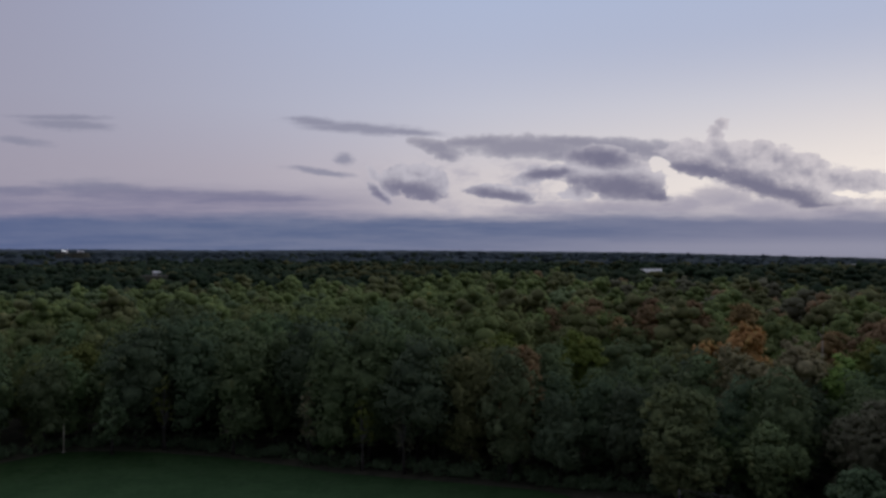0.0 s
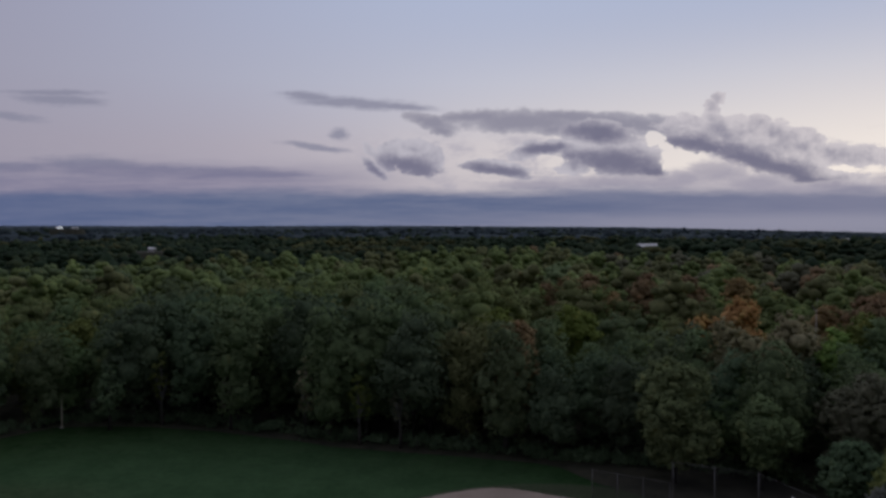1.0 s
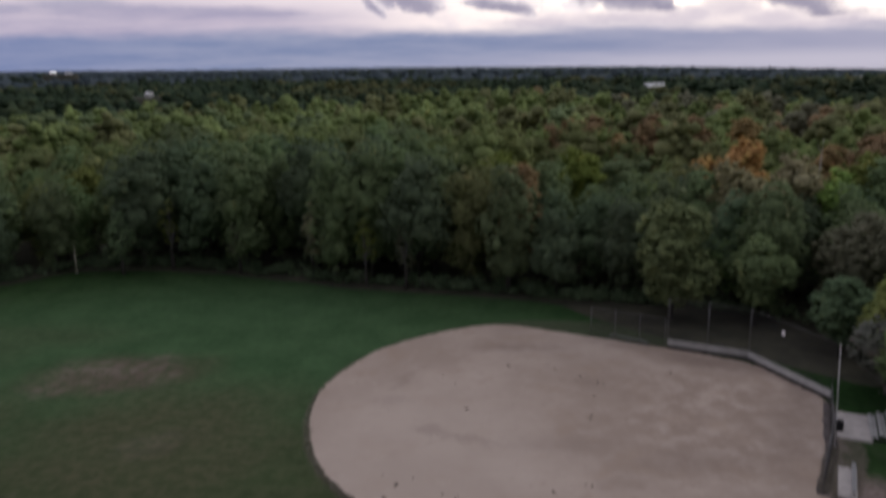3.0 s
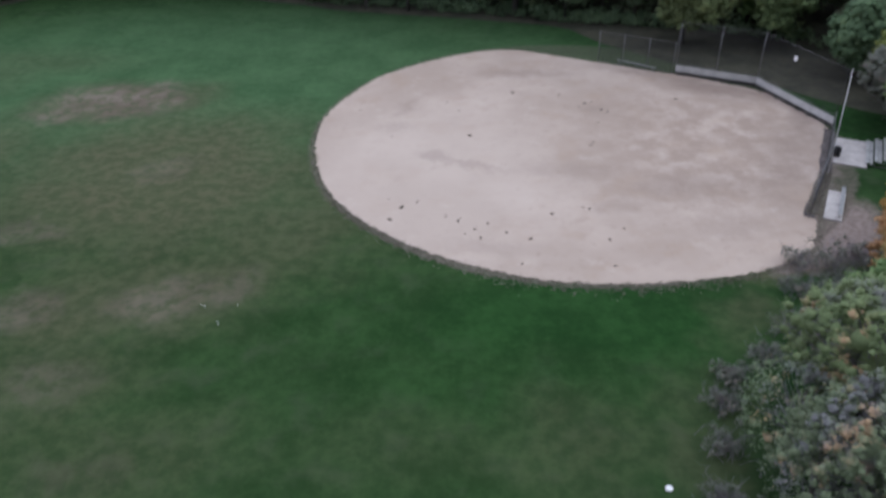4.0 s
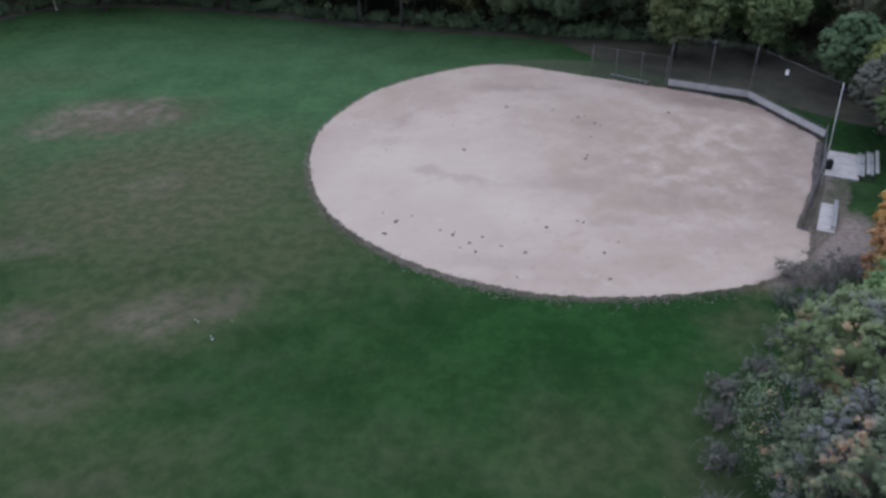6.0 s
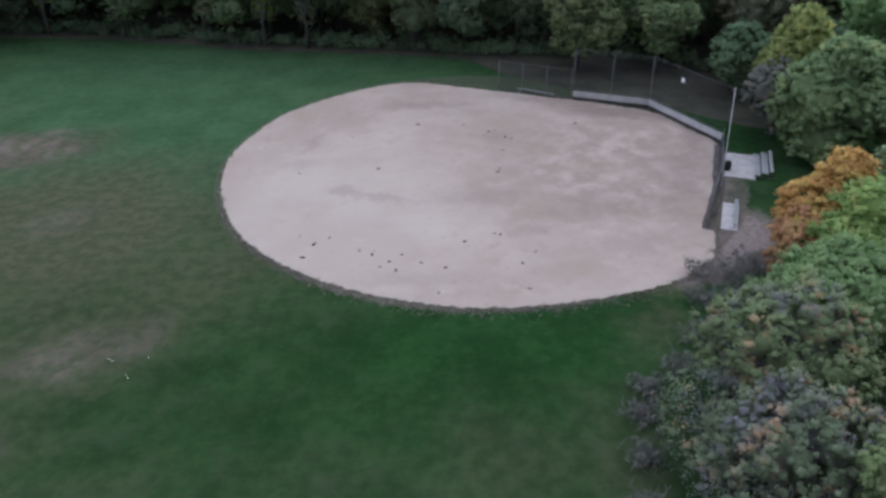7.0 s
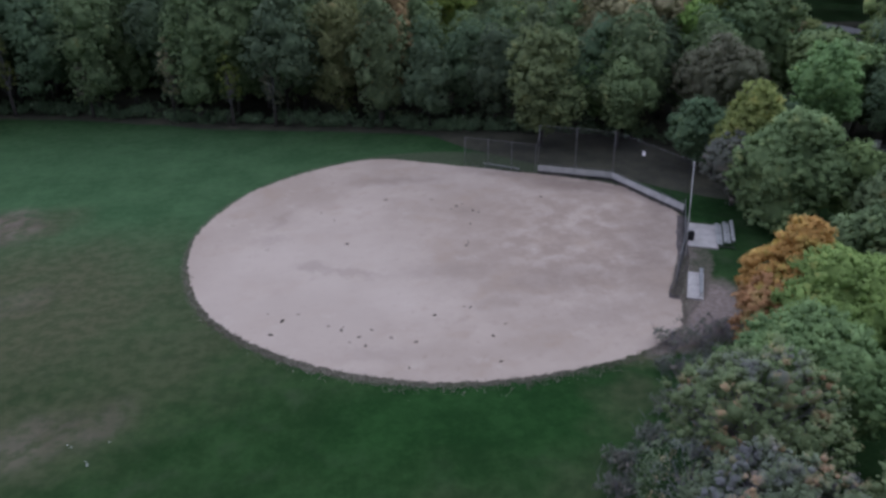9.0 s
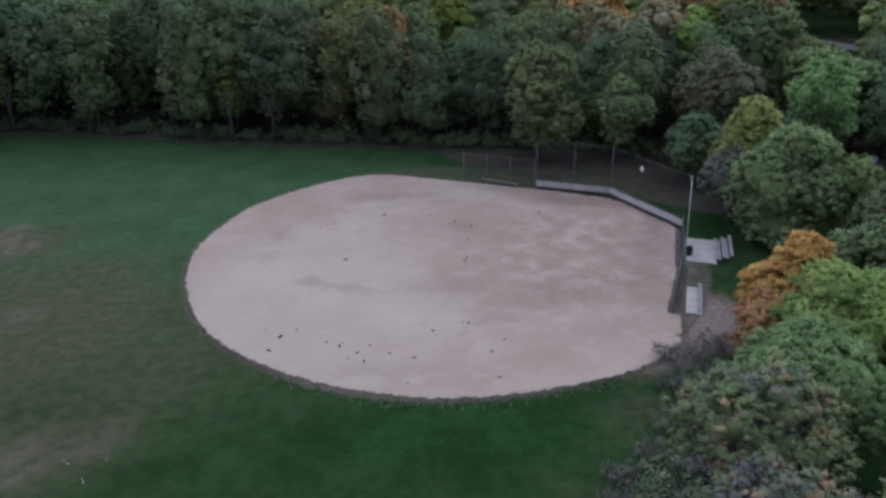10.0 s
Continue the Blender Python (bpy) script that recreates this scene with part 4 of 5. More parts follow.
def foul_pole(at, height):
    top = empty("foul_pole", pose(*at), label="slim pale yellow foul pole at the field's edge", category="pole")
    pipe("shaft", (0, 0, 0), (0, 0, height), 0.09, POLE_PAINT, top, sides=10)
    part("cap", box_bm((0.16, 0.16, 0.05), 0.015, pose(0, 0, height + 0.02)), POLE_PAINT, top)
    part("footing", box_bm((0.5, 0.5, 0.16), 0.03, pose(0, 0, 0.03)), CONCRETE, top)


foul_pole((-56.0, 113.1, 0), 4.4)
end_pole = empty("end_pole", pose(CORNER_W.x + 0.12, CORNER_W.y - 0.1, 0), label="tall slim white pole leaning slightly at the backstop end", category="pole")
pipe("shaft", (-0.03, 0, 0), (-0.46, 0, 8.8), 0.028, WHITE, end_pole, sides=10)
part("cap", box_bm((0.09, 0.09, 0.05), 0.015, pose(-0.46, 0, 8.8)), WHITE, end_pole)
part("collar", box_bm((0.2, 0.2, 0.12), 0.02, pose(0, 0, 0.06)), STEEL, end_pole)
for x, y in ((-11.5, 103.2), (-2.9, 100.8)):
    q = empty("wooden_post", pose(x, y, 0), label="short grey wooden post at the edge of the woods", category="post", group="edge posts")
    pipe("shaft", (0, 0, 0), (0, 0, 1.6), 0.06, BARK, q)
    part("cap", box_bm((0.14, 0.14, 0.04), 0.01, pose(0, 0, 1.6)), BARK, q)


def weed(at, size, seed):
    """A low clod with a few blades on it."""
    rng = np.random.default_rng(seed)
    v = ROUND.copy()
    size *= 0.62
    v *= (1 + 0.35 * rng.normal(size=(len(v), 1)) * 0.5) * np.array([size, size * rng.uniform(0.3, 0.6), size * 0.28])
    top = link("weed_clump", triangles("weed_clump", v, ROUND_FACES, CLOD, True))
    top.matrix_world = pose(at[0], at[1], 0.055, 0, 0, rng.uniform(0, 180))
    tagged(top, "small dark weedy clod on the sand", "weed", "weeds on the infield")


SPOTS = [(-3.7, 50.8), (-4.5, 49.0), (1.9, 63.4), (12.5, 61.1), (6.5, 73.3), (13.3, 70.3), (14.7, 68.8), (14.0, 70.7), (15.2, 68.3), (-2.5, 51.6), (-0.3, 49.4), (0.6, 48.7), (1.1, 46.9), (10.2, 50.4), (10.6, 50.2), (12.7, 47.3), (4.1, 47.0), (5.8, 46.1), (4.9, 43.0), (11.2, 42.6), (7.7, 49.5), (-8.6, 69.5), (13.8, 65.7), (22.4, 71.1), (-0.2, 71.0), (1.0, 68.9), (1.8, 47.5), (-4.8, 52.1), (12.7, 69.6), (12.8, 61.8), (0.8, 49.1), (2.8, 48.3), (11.4, 45.9), (-5.2, 63.5), (11.1, 72.5), (2.2, 46.3)]
for k, q in enumerate(SPOTS):
    weed(q, 0.46 if k == 0 else 0.34 if k in (1, 2, 3, 4, 5, 6) else 0.17 + 0.05 * (k % 3), 40 + k)


def paper(name, at, size, turn, label):
    """A crumpled scrap with a torn outline, a few millimetres thick."""
    n = 12
    verts = [(0, 0, 0.035 * size)]
    for ring in (0.55, 1.0):
        for k in range(n):
            a = 2 * math.pi * k / n
            r = size * ring * (0.42 + 0.13 * noise.noise((math.cos(a) * 1.7 + at[0], math.sin(a) * 1.7, 3.0)))
            verts.append((r * math.cos(a), r * math.sin(a) * (0.85 if size > 0.3 else 0.45), size * (0.06 + 0.16 * noise.noise((math.cos(a) * 2.2, math.sin(a) * 2.2 + at[1], ring)))))
    faces = [(0, 1 + k, 1 + (k + 1) % n) for k in range(n)] + [(1 + k, 1 + n + k, 1 + n + (k + 1) % n, 1 + (k + 1) % n) for k in range(n)]
    ob = link(name, solid(name, verts, faces, WHITE, True))
    ob.matrix_world = pose(*at, 0, 0, turn)
    thick = ob.modifiers.new("thickness", "SOLIDIFY")
    thick.thickness = 0.005
    return tagged(ob, label, "litter", "litter on the grass")


for k, (x, y) in enumerate(((-14.6, 37.2), (-16.0, 38.9), (-14.45, 36.9), (-13.6, 38.7), (-15.75, 38.7))):
    paper("litter_scrap", (x, y, 0.012), 0.11 + 0.03 * (k % 3), 50 * k, "tiny pale scrap of litter on worn grass")
paper("paper_sheet", (10.3, 24.1, 0.02), 0.47, 35, "crumpled white sheet of litter lying on the grass")

# ---- trees beside the field ----
BELT = "trees beside the field"
tree("maple_tree", 9.0, 3.3, 0.6, ORANGE, 11, pose(31.7, 41.8, 0), 620, 20, 0.12, 0.34, "round maple turned orange and gold beside the bench", BELT, masses=10, ragged=3.0, limbs=12, core=0.66)
tree("maple_tree", 5.8, 2.5, 0.2, ORANGE, 39, pose(29.5, 40.9, 0), 240, 20, 0.11, 0.32, "small spreading maple turned orange beside the bench", BELT, masses=8, ragged=3.0, limbs=8, core=0.66)
tree("maple_tree", 8.4, 4.2, 0.8, LIME, 12, pose(32.6, 38.2, 0), 520, 22, 0.12, 0.40, "bright green maple next to the orange one", BELT, masses=13, ragged=1.6, limbs=12)
tree("broadleaf_tree", 9.2, 4.3, 0.3, MIXED, 13, pose(20.4, 27.6, 0), 640, 20, 0.085, 0.32, "leafy tree turning from green to pink and grey", BELT, masses=18, ragged=3.4, limbs=18, twigs=300, core=0.4)
tree("broadleaf_tree", 8.8, 4.5, 0.8, BRIGHT, 14, pose(25.4, 31.0, 0), 620, 22, 0.095, 0.36, "fresh green leafy tree with dense crown", BELT, masses=16, ragged=1.8, limbs=14)
tree("broadleaf_tree", 11.2, 5.2, -0.6, BRIGHT, 15, pose(42.6, 59.8, 0), 560, 16, 0.17, 0.48, "broad round green tree behind the bleachers", BELT, masses=12)
tree("broadleaf_tree", 8.4, 3.9, 0.3, SAGE, 34, pose(47.8, 57.8, 0), 340, 14, 0.17, 0.5, "smaller pale green tree beside the broad round one", BELT, masses=8)
tree("broadleaf_tree", 11.9, 4.0, 3.8, GOLDEN, 16, pose(42.9, 67.0, 0), 300, 14, 0.17, 0.45, "yellow-green tree over bare grey lower limbs behind the bleachers", BELT, masses=7, ragged=1.6)
tree("broadleaf_tree", 7.6, 3.6, 0.3, ASHEN, 35, pose(40.6, 65.4, 0), 200, 9, 0.13, 0.5, "half-bare grey-brown tree under the yellow-green one", BELT, masses=8, ragged=2.2, core=0.6, twigs=90)
tree("broadleaf_tree", 14.3, 5.2, 0.6, SAGE, 17, pose(27.0, 87.2, 0), 420, 14, 0.2, 0.62, "tall pale-topped tree standing out behind the backstop", BELT, masses=14, narrow=0.8, ragged=1.8)
tree("broadleaf_tree", 10.7, 3.9, 0.2, BRIGHT, 18, pose(36.0, 84.8, 0), 330, 14, 0.18, 0.5, "dense soft green tree behind the backstop", BELT, masses=7, ragged=0.5)
tree("broadleaf_tree", 12.2, 4.6, 0.2, BRIGHT, 36, pose(37.6, 91.0, 0), 280, 12, 0.22, 0.6, "green tree with yellowish top behind the backstop", BELT)
tree("broadleaf_tree", 13.6, 5.6, 0.8, DUSTY, 19, pose(46.4, 82.6, 0), 380, 14, 0.2, 0.55, "grey-brown tree losing its leaves", BELT, masses=9)
tree("broadleaf_tree", 8.0, 4.0, 0.2, DEEP, 37, pose(42.0, 76.6, 0), 260, 12, 0.2, 0.55, "low dark green tree in front of the grey-brown one", BELT, masses=7, ragged=0.6)
tree("broadleaf_tree", 9.5, 2.6, 2.0, PALE, 20, pose(-48.4, 112.0, 0), 90, 16, 0.2, 0.5, "small pale silvery tree at the forest edge", BELT, core=0.0)
tree("broadleaf_tree", 5.0, 2.8, 0.1, PLUM, 31, pose(16.9, 26.6, 0), 260, 10, 0.075, 0.3, "half-bare ashen grey small tree by the field", BELT, core=0.0, limbs=14, ragged=3.2, masses=12, twigs=50)
tree("broadleaf_tree", 7.6, 4.0, 0.1, PLUM, 32, pose(18.5, 22.6, 0), 560, 17, 0.085, 0.3, "half-bare tree with violet-grey and green leaves by the field", BELT, masses=16, ragged=3.4, core=0.35, limbs=14, twigs=260)
tree("broadleaf_tree", 4.6, 2.8, 0.1, PLUM, 33, pose(15.9, 22.4, 0), 260, 10, 0.075, 0.3, "half-bare ashen grey small tree by the field", BELT, core=0.0, limbs=14, ragged=3.2, masses=12, twigs=50)
SIDE = [(36.0, 46.5, 5.0, 3.0, DEEP), (40.5, 45.5, 8.0, 4.0, GREEN), (47.8, 52.0, 8.0, 4.2, GREEN), (35.5, 30.5, 8.8, 4.2, BRIGHT),
        (29.8, 23.5, 9.0, 4.4, GREEN), (42.5, 36.5, 9.5, 4.8, DEEP), (24.8, 20.5, 8.4, 4.0, MIXED), (53.0, 61.5, 5.0, 2.6, LIME), (53.0, 72.8, 14.2, 4.8, BRIGHT),
        (48.2, 71.5, 9.0, 4.2, DEEP), (50.5, 44.0, 11.0, 5.0, PALE), (59.5, 55.0, 9.5, 4.6, PALE), (50.6, 98.0, 15.6, 3.4, LIME), (50.0, 90.0, 9.0, 4.6, GREEN),
        (41.0, 27.0, 10.0, 4.6, GREEN), (20.8, 17.8, 8.0, 3.6, SAGE), (45.6, 73.0, 7.5, 3.6, DEEP), (66.6, 83.2, 11.4, 4.2, BRIGHT), (61.8, 81.6, 12.0, 3.8, BRIGHT), (58.5, 99.5, 17.4, 5.8, GREEN), (64.5, 99.0, 15.6, 4.2, BRIGHT), (71.5, 100.0, 8.8, 4.4, BRIGHT), (78.0, 106.5, 7.4, 4.2, OLIVE),
        (74.0, 111.5, 7.2, 4.2, DEEP), (86.0, 116.0, 6.0, 4.0, GREEN), (82.0, 123.0, 5.6, 4.0, DEEP), (92.0, 128.0, 4.8, 3.8, GREEN), (90.0, 137.0, 4.2, 3.6, DEEP), (97.0, 140.0, 3.8, 3.6, OLIVE), (74.0, 91.0, 9.0, 4.4, BRIGHT), (73.0, 64.0, 11.0, 5.2, PALE), (64.0, 88.0, 12.0, 4.4, SAGE)]
TINT = {GREEN: "green", DEEP: "dark green", BRIGHT: "fresh green", LIME: "yellow-green", PALE: "pale green", SAGE: "sage green", OLIVE: "olive green", MIXED: "green and pinkish"}
for k, (x, y, h, r, mat) in enumerate(SIDE):
    far = math.hypot(x, y)
    clumps, per, size, clump = (340, 16, 0.13, 0.42) if far < 52 else (280, 13, 0.2, 0.55) if far < 96 else (150, 10, 0.32, 0.7)
    tree("broadleaf_tree", h, r, 0.4, mat, 60 + k, pose(x, y, 0, 0, 0, 40 * k), clumps, per, size, clump, TINT[mat] + " leafy tree in the belt beside the field", BELT, masses=9)


def brush(at, seed, size, label):
    """Half-bare grey scrub: fine arching twigs with a haze of ashen leaves."""
    rng = np.random.default_rng(seed)
    runs = []
    for _ in range(60):
        a, lean = rng.uniform(0, 2 * math.pi), rng.uniform(0.1, 0.8) * size
        s = Vector((rng.normal() * 0.5 * size, rng.normal() * 0.5 * size, 0))
        tip = s + Vector((math.cos(a) * lean, math.sin(a) * lean, rng.uniform(0.4, 1.0) * size))
        runs.append(([s, s.lerp(tip, 0.55) + Vector((0, 0, 0.12 * size)), tip], [0.014, 0.009, 0.003]))
        for _ in range(2):
            e = tip + Vector((rng.normal() * 0.25, rng.normal() * 0.25, rng.uniform(0.0, 0.2))) * size
            runs.append(([s.lerp(tip, 0.6), e], [0.008, 0.003]))
    v, f = tubes(runs, 3)
    top = empty("scrub_bush", pose(*at), label=label, category="bush", group="scrub beside the sand")
    link("brushwood", solid("brushwood", v, f, TWIG), top)["kind"] = "stuff"
    c = rng.normal(size=(26, 3)) * np.array([0.6, 0.6, 0.2]) * size + np.array([0, 0, 0.5 * size])
    v, f, n = leaves(rng, c, np.full((26, 3), 0.28 * size), 620, 0.075, 0.9, (0.3, 1.15), 0.5)
    link("leafage", triangles("leafage", v, f, ASHEN, True, n), top)["kind"] = "stuff"


for k, (x, y, s) in enumerate(((14.6, 29.6, 1.0), (13.6, 26.4, 0.9), (12.6, 23.2, 1.0), (15.6, 31.6, 0.9), (23.4, 42.6, 1.1), (25.6, 42.0, 1.3), (27.6, 43.2, 1.2), (22.4, 39.4, 1.1), (24.6, 38.6, 1.5), (20.6, 35.6, 1.2), (18.0, 33.0, 1.0), (22.6, 36.2, 1.5))):
    brush((x, y, 0), 90 + k, s, "half-bare grey scrub at the edge of the sand")


# ---- the forest ----
KINDS = [("GREEN", GREEN, 18.0, 5.2), ("GREEN", GREEN, 19.5, 4.8), ("DEEP", DEEP, 18.0, 5.2), ("DEEP", DEEP, 17.5, 5.0), ("GREEN", GREEN, 16.5, 4.6),
         ("DEEP", DEEP, 17.0, 4.9), ("OLIVE", OLIVE, 16.5, 4.8), ("GREEN", GREEN, 18.5, 4.9)]
WORDS = {"GREEN": "tall green forest tree", "DEEP": "tall dark green forest tree", "OLIVE": "tall olive green forest tree starting to turn", "DUSTY": "tall grey-brown forest tree past its green",
         "TAN": "tall tan and olive forest tree past its green", "RUST": "tall forest tree turned rusty red-brown", "ORANGE": "tall forest tree turned bright orange", "YELLOW": "tall forest tree with fresh yellow-green leaves"}
VIEW = (-38, 50)


def cleared(x, y):
    """Where no forest tree stands: the field, the belt beside it, and the lane to the far road."""
    if x < 47 and y < edge(x) + 1.0:
        return True
    if x >= 40 and y < 96 - (x - 40) * 0.9 and math.hypot(x, y) < 100:
        return True
    k = (x * 110 + y * 155.6) / (110 ** 2 + 155.6 ** 2)
    off = abs(x * 155.6 - y * 110) / 190.5
    if 0.52 < k < 1.04 and off < 9:
        return True
    for hx, hy in ((-175.1, 468.3), (131.3, 482.4), (378.5, 704.8), (-664, 1345)):
        d = math.hypot(hx, hy)
        if 0.90 < (x * hx + y * hy) / (d * d) < 1.02 and abs(x * hy - y * hx) / d < 8:
            return True
    return math.hypot(x - 53.3, y - 107.5) < 2.5


def scatter(rng, r0, r1, gap, az0, az1, count):
    """Points spread evenly over a stretch of land, none nearer to another than gap."""
    cells, kept = {}, []
    for _ in range(count):
        r, a = math.sqrt(rng.uniform(r0 * r0, r1 * r1)), math.radians(rng.uniform(az0, az1))
        x, y = r * math.sin(a), r * math.cos(a)
        if cleared(x, y):
            continue
        i, j = int(x // gap), int(y // gap)
        if any((x - q[0]) ** 2 + (y - q[1]) ** 2 < gap * gap for di in (-1, 0, 1) for dj in (-1, 0, 1) for q in cells.get((i + di, j + dj), ())):
            continue
        cells.setdefault((i, j), []).append((x, y))
        kept.append((x, y))
    return kept


rng = np.random.default_rng(21)
models, behind = [], []
for k, (word, mat, h, r) in enumerate(KINDS):
    models.append(tree("forest_tree", h, r, 0.2, mat, 200 + k, pose(0, 0, 0), 380, 11, 0.25, 0.64, WORDS[word], "forest trees", masses=16, narrow=0.62, ragged=2.4, core=0.7, fill=False))
    behind.append(tree("forest_tree", h, r, 5.0, (LEAFY, OLIVE, LEAFY, GREEN)[k % 4], 240 + k, pose(0, 0, 0), 110, 9, 0.30, 0.75, "tall leafy forest tree with olive green crown", "forest trees", masses=8, ragged=1.4, fill=False))
special = {}
for k, (word, mat, h, r) in enumerate((("TAN", TAN, 15.5, 4.4), ("RUST", RUST, 16.0, 4.4), ("ORANGE", ORANGE, 15.5, 4.0), ("YELLOW", YELLOW, 15.0, 3.6))):
    special[word] = tree("forest_tree", h, r, 3.0, mat, 230 + k, pose(0, 0, 0), 190, 12, 0.24, 0.6, WORDS[word], "forest trees", masses=10, ragged=1.6)
used = set()


def plant(model, x, y, scale, turn):
    m = pose(x, y, land(x, y) - 0.05, 0, 0, turn) @ Matrix.Diagonal((scale, scale, scale * 1.0, 1))
    if model not in used:
        used.add(model)
        model.matrix_world = m
    else:
        made = copy_thing(model, pose(0, 0, 0))
        made.matrix_basis = m


TURNED = [("TAN", 41.5, 96.5), ("TAN", 46.0, 99.5), ("TAN", 38.0, 100.0), ("TAN", 50.0, 104.0), ("ORANGE", 42.0, 121.0), ("ORANGE", 45.5, 117.0), ("RUST", 60.0, 118.0), ("RUST", 64.0, 112.0), ("RUST", 40.0, 150.0), ("RUST", 33.0, 165.0), ("RUST", 22.0, 158.0),
          ("RUST", 52.0, 158.0), ("RUST", 10.0, 104.0), ("RUST", 28.0, 172.0), ("RUST", 46.0, 168.0), ("RUST", 58.0, 150.0), ("RUST", 70.0, 120.0), ("RUST", 74.0, 116.0), ("YELLOW", 66.0, 150.0),
          ("RUST", 36.0, 158.0), ("RUST", 48.0, 124.0), ("YELLOW", -6.0, 128.0), ("YELLOW", 58.5, 103.0), ("YELLOW", 9.0, 118.0), ("YELLOW", 21.0, 116.0), ("YELLOW", -58.0, 124.0)]
for word, x, y in TURNED:
    plant(special[word], x, y, 1.08 + 0.1 * math.sin(x), 37 * x)
spots = [q for q in scatter(rng, 80, 190, 5.0, *VIEW, 5000) if all(math.hypot(q[0] - x, q[1] - y) > 4.0 for _, x, y in TURNED)]
depth = sorted(spots, key=lambda q: (q[1] - edge(q[0])) if q[0] < 47 else (math.hypot(*q) - 95))
for k, (x, y) in enumerate(depth[:255]):
    m = (models if k < 85 else behind)[int(rng.integers(len(models)))]
    short = 0.82 if x < -48 else 0.80 if x > 12 and y < 140 else 1.0
    plant(m, x, y, rng.uniform(0.86, 1.10) * short, rng.uniform(0, 360))


def woods(name, points, kinds, label):
    """Many trees too far off to tell apart, as one object for each leaf colour."""
    rng = np.random.default_rng(len(points))
    shapes = []
    for k in range(8):
        c, r, at, puff, out = crown_clumps(rng, 17, 5.0, 3.5, 7, 34, 1.05, 0.9, 1.2)
        shapes.append(merged(leaves(rng, at, puff, 70, 0.42, 0.4, (0.8, 1.15), 0.7, out), cores(at, puff, 0.9), cores(c, r, 0.86)))
    heaps = {k: [] for k in range(len(kinds))}
    share = np.array([q[1] for q in kinds])
    for x, y in points:
        wild = 0.5 + 0.5 * noise.noise((x / 60, y / 60, 4.0)) + rng.normal() * 0.12 + (-0.14 if x > 8 else 0.10)
        k = int(np.searchsorted(np.cumsum(share / share.sum()), min(max(wild, 0.0), 0.999)))
        v, f, n = shapes[int(rng.integers(8))]
        a, s = rng.uniform(0, 2 * math.pi), rng.uniform(0.72, 1.25)
        turn = np.array([[math.cos(a), -math.sin(a), 0], [math.sin(a), math.cos(a), 0], [0, 0, 1]])
        heaps[k].append((v @ turn.T * s + np.array([x, y, land(x, y)]), f, n @ turn.T))
    for k, sets in heaps.items():
        if sets:
            v, f, n = merged(*sets)
            tagged(link(name, triangles(name, v, f, kinds[k][0], True, n)), label, "forest", kind="stuff")


mid = depth[255:] + scatter(rng, 190, 330, 6.2, *VIEW, 6000)
woods("forest_belt", mid, [(RUST, 0.15), (DUSTY, 0.10), (OLIVE, 0.2), (LEAFY, 0.38), (GREEN, 0.22)], "dense mixed forest, mostly green, some of it turning")


def far_woods(points, low, high, mats):
    """Distant crowns: each a few lumpy lobes."""
    rng = np.random.default_rng(77)
    shapes = []
    for _ in range(10):
        c = rng.normal(size=(4, 3)) * np.array([0.5, 0.5, 0.22])
        r = rng.uniform(0.42, 0.75, (4, 1)) * np.array([1, 1, 0.72])
        v, f, n = cores(c, r, 1.0)
        v = v * (1 + 0.07 * rng.normal(size=(len(v), 1)))
        shapes.append((v, f[v[f].mean(1)[:, 2] > -0.3], n))
    sets = {0: [], 1: [], 2: []}
    for x, y in points:
        s, a = low * (high / low) ** rng.uniform(-0.5, 1.15), rng.uniform(0, 2 * math.pi)
        v, f, n = shapes[int(rng.integers(10))]
        turn = np.array([[math.cos(a), -math.sin(a), 0], [math.sin(a), math.cos(a), 0], [0, 0, 1]])
        tone = noise.noise((x / 120, y / 120, 6.0)) + 0.25 * rng.normal()
        sets[0 if tone < 0.05 else 1 if tone < 0.36 else 2].append((v @ turn.T * s + np.array([x, y, land(x, y) + rng.uniform(13.0, 17.5) - 0.95 * s]), f, n @ turn.T))
    for k, mat in enumerate(mats):
        v, f, n = merged(*sets[k])
        tagged(link("distant_forest", triangles("distant_forest", v, f, mat, True, n)), "distant forest canopy reaching towards the horizon", "forest", kind="stuff")


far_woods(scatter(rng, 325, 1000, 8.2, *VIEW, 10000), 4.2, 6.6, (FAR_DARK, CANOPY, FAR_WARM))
# The farthest crowns take the haze-tinted leaf colour.
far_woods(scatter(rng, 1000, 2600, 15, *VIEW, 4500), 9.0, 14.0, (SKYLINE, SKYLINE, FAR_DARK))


def canopy_height(x, y):
    return land(x, y) + 8 + 4.0 * noise.noise((x / 16, y / 16, 2.0)) + 3.0 * noise.noise((x / 45, y / 45, 5.0))


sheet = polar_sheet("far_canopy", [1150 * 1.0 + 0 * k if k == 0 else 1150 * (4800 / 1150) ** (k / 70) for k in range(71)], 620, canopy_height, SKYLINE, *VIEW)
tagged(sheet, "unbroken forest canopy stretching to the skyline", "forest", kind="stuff")


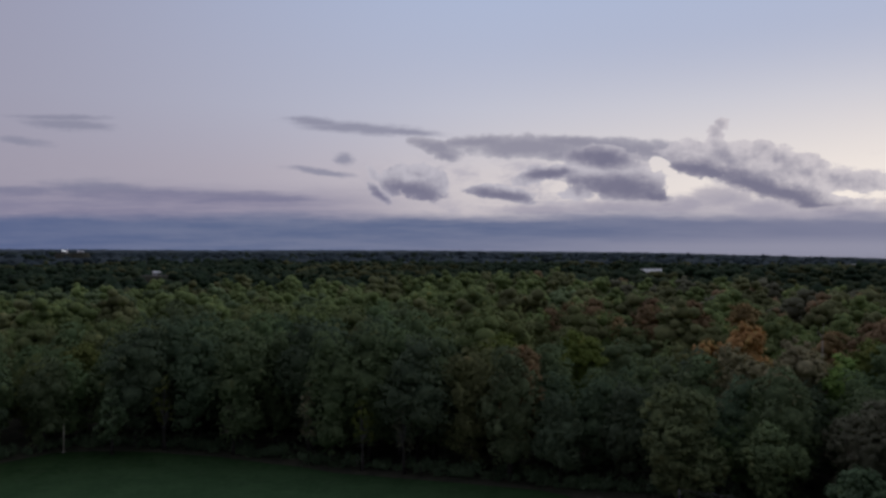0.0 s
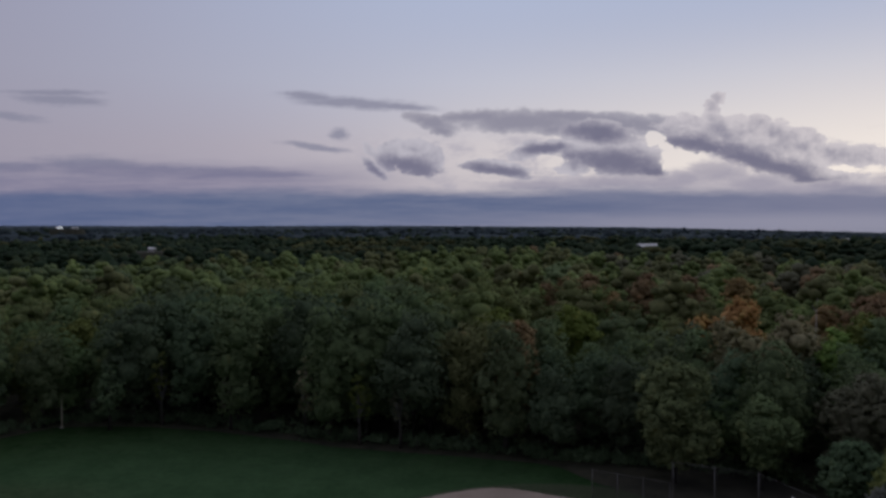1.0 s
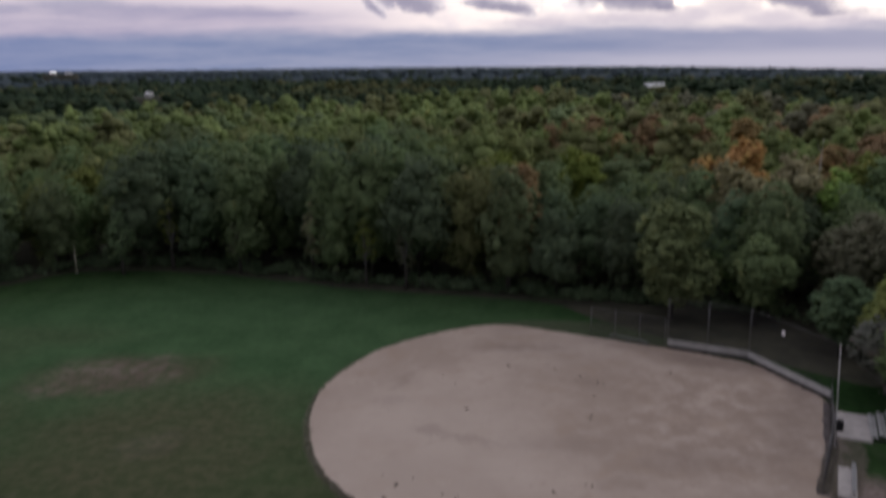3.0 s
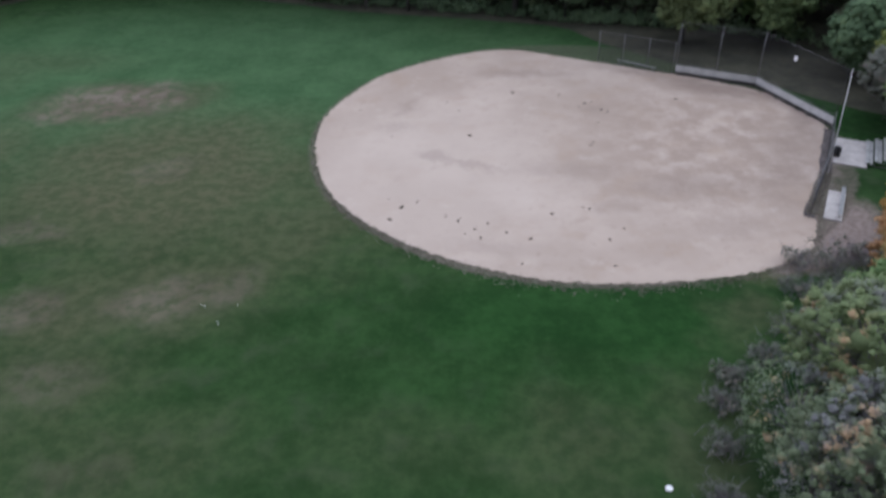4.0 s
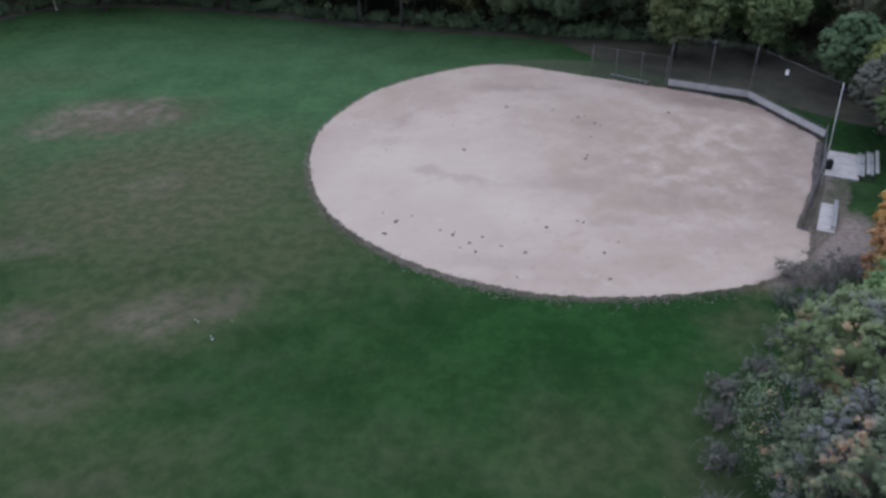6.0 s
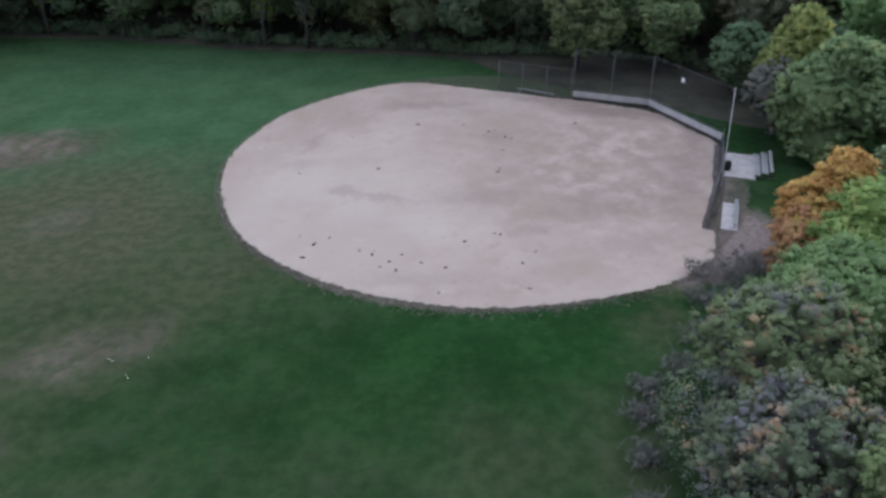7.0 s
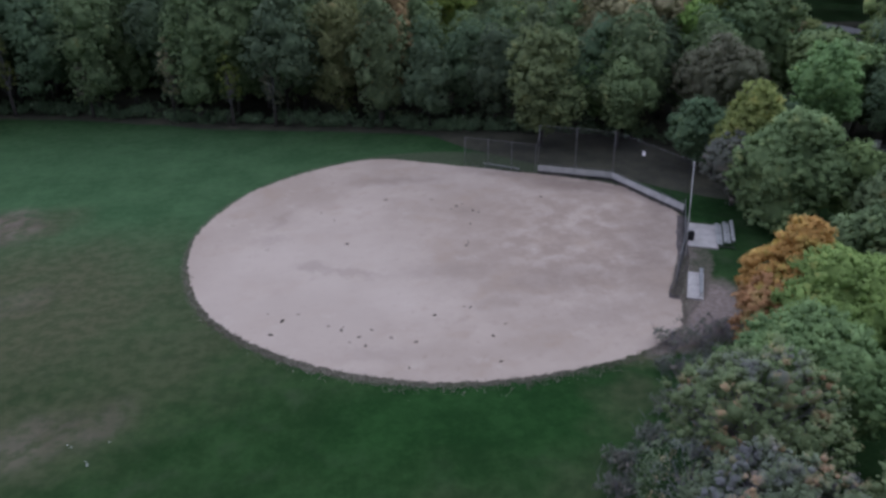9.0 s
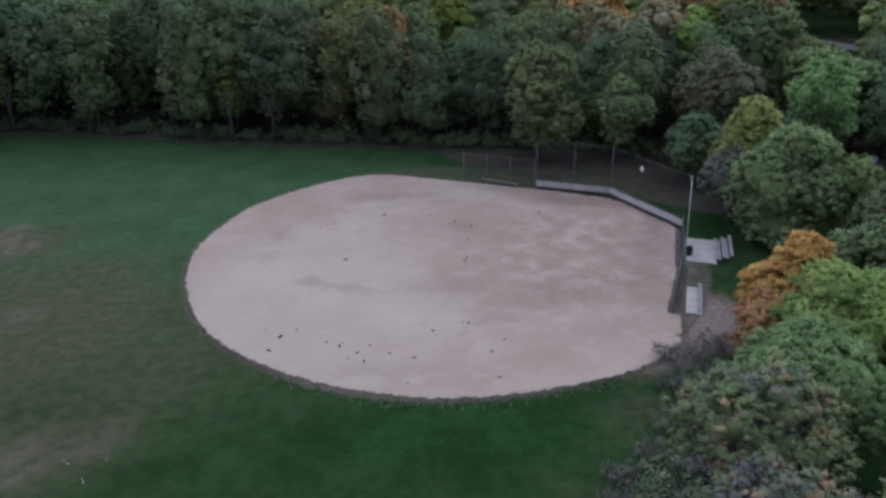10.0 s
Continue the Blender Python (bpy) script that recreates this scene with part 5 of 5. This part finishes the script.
def undergrowth():
    """Bushes and low boughs that close the foot of the forest edge."""
    rng = np.random.default_rng(8)
    sets = []
    for k in range(260):
        x = rng.uniform(-75, 44)
        y = edge(x) + 0.9 + abs(rng.normal()) * 1.5
        s = rng.uniform(0.35, 1.3)
        c = rng.normal(size=(5, 3)) * np.array([0.6, 0.6, 0.3]) * s + np.array([x, y, s * 0.7])
        r = np.abs(rng.normal(size=(5, 1)) * 0.15 + 0.75) * s * np.array([0.75, 0.75, 0.8])
        sets.append(leaves(rng, c, r, 220, 0.14, 0.9, (0.2, 1.4), 0.4))
    v, f, n = merged(*sets)
    tagged(link("undergrowth", triangles("undergrowth", v, f, DEEP, True, n)), "dark bushes and low growth along the forest edge", "undergrowth", kind="stuff")


undergrowth()


for x, h, mat, words in ((-41.6, 10.2, YELLOW, "slender sapling with yellowing leaves at the forest edge"), (-18.7, 10.6, TAN, "slender sapling with sparse tan leaves at the forest edge"),
                         (-10.8, 9.2, YELLOW, "slender sapling with yellowing leaves at the forest edge"), (-5.2, 9.4, DUSTY, "slender grey-brown sapling at the forest edge"), (-30.5, 7.6, DUSTY, "slender grey-brown sapling at the forest edge")):
    tree("sapling", h, 1.5, 2.6, mat, int(abs(x) * 10), pose(x, edge(x) + 0.5, 0), 60, 12, 0.16, 0.42, words, "forest edge saplings", masses=8, core=0.0, limbs=8, ragged=2.5, narrow=0.8, twigs=14)


def snag(at):
    """A bare dead trunk with broken limbs that stands above the crowns."""
    top = empty("dead_tree", pose(*at), label="bare pale dead tree trunk standing among the crowns", category="tree")
    v, f = tube([(0, 0, 0), (0.1, 0, 7), (-0.05, 0.1, 14), (0.08, 0.05, 19.4)], [0.26, 0.21, 0.15, 0.06], 8)
    link("trunk", solid("trunk", v, f, DEADWOOD, True), top)
    for z, a, n in ((11, 0.4, 1.6), (13, 2.6, 1.3), (14.5, 4.4, 1.5), (16, 1.2, 1.0), (17.4, 3.4, 0.8)):
        v, f = tube([(0, 0, z), (math.cos(a) * n * 0.6, math.sin(a) * n * 0.6, z + 0.5), (math.cos(a) * n, math.sin(a) * n, z + 1.1)], [0.08, 0.05, 0.02], 5)
        link("limb", solid("limb", v, f, DEADWOOD, True), top)


snag((53.3, 107.5, 0))

# ---- road beyond the belt, far houses ----
road = part("road", box_bm((26, 5.5, 0.3), 0.05), ASPHALT, None)
road.matrix_world = pose(110, 155.6, land(110, 155.6) + 0.25, 0, 0, -68)
tagged(road, "pale grey asphalt lane in a clearing of the woods", "road", kind="structure")
lane = part("driveway", box_bm((9, 3.0, 0.16), 0.03), ASPHALT, None)
lane.matrix_world = pose(68.0, 77.5, 0.09, 0, 0, -40)
tagged(lane, "grey asphalt driveway showing between the trees", "driveway", kind="structure")
crate = empty("white_box", pose(66.3, 78.2, 0.0, 0, 0, 20), label="white utility box beside the driveway", category="utility box")
part("case", box_bm((0.7, 0.6, 0.95), 0.04, pose(0, 0, 0.48)), WHITE, crate)
part("lid", box_bm((0.78, 0.68, 0.07), 0.02, pose(0, 0, 0.985)), WHITE, crate)


def house(at, turn, size, label, roof=ROOFING):
    """A plain gabled house with eaves and windows."""
    wx, wy, wh = size
    top = empty("house", pose(*at, 0, 0, turn), label=label, category="house", group="far houses")
    part("wall", box_bm((wx, wy, wh), 0.02, pose(0, 0, wh / 2)), SIDING, top)
    rise = wy * 0.38
    e = 0.4
    verts = [(-wx / 2 - e, -wy / 2 - e, wh - 0.1), (wx / 2 + e, -wy / 2 - e, wh - 0.1), (wx / 2 + e, 0, wh + rise), (-wx / 2 - e, 0, wh + rise), (wx / 2 + e, wy / 2 + e, wh - 0.1), (-wx / 2 - e, wy / 2 + e, wh - 0.1)]
    link("roof", solid("roof", verts, [(0, 1, 2, 3), (3, 2, 4, 5), (0, 3, 5), (1, 4, 2), (0, 5, 4, 1)], roof), top)
    for k in range(3):
        plank("window", (1.1, 0.06, 1.4), (-wx / 2 + wx * (k + 0.5) / 3, -wy / 2 - 0.02, wh * 0.55), PANE, top)
    for y in (-wy / 4, wy / 4):
        plank("window", (0.06, 1.0, 1.4), (-wx / 2 - 0.02, y, wh * 0.55), PANE, top)


for x, y, ztop, turn, size, label in ((-175.1, 468.3, 16.6, 160, (3.6, 3.0, 1.8), "small white gabled house above the forest"), (131.3, 482.4, 17.6, 14, (13, 5, 3), "long low building with a pale metal roof"),
                                      (378.5, 704.8, 16.2, 20, (7, 5, 4), "small pale house far off in the woods"), (-664, 1345, 27.6, 5, (9, 5, 2.5), "pale building on the far rise"),
                                      (-640, 1352, 26.6, 5, (10, 4, 2.0), "low pale building on the far rise")):
    house((x, y, ztop - size[2] - size[1] * 0.38), turn, size, label)
    base = ztop - size[2] - size[1] * 0.38
    mound = polar_sheet("knoll", [4, 10, 14, 22], 24, lambda px, py, b=base, g=land(x, y): (b + 0.05 if math.hypot(px, py) < 15 else g - 0.5) - g, FLOOR)
    mound.location = (x, y, land(x, y))
    tagged(mound, "wooded rise under a far house", "ground", kind="structure")


def floodlight(at, height):
    """A lit floodlight bank on a mast, far off at the skyline."""
    top = empty("floodlight_mast", pose(*at), label="far floodlight mast with its white lamps lit", category="floodlight")
    pipe("mast", (0, 0, 0), (0, 0, height), 0.25, STEEL, top)
    for x in (-3.5, 0.0, 3.5):
        part("lamp_head", box_bm((1.6, 0.5, 1.1), 0.1, pose(x, -0.3, height)), LAMP, top)
    part("crossbar", box_bm((9.6, 0.3, 0.3), 0.05, pose(0, 0.2, height)), STEEL, top)


floodlight((-657.0, 1332.0, land(-657, 1332) - 1), 26.0 - land(-657, 1332) + 1)
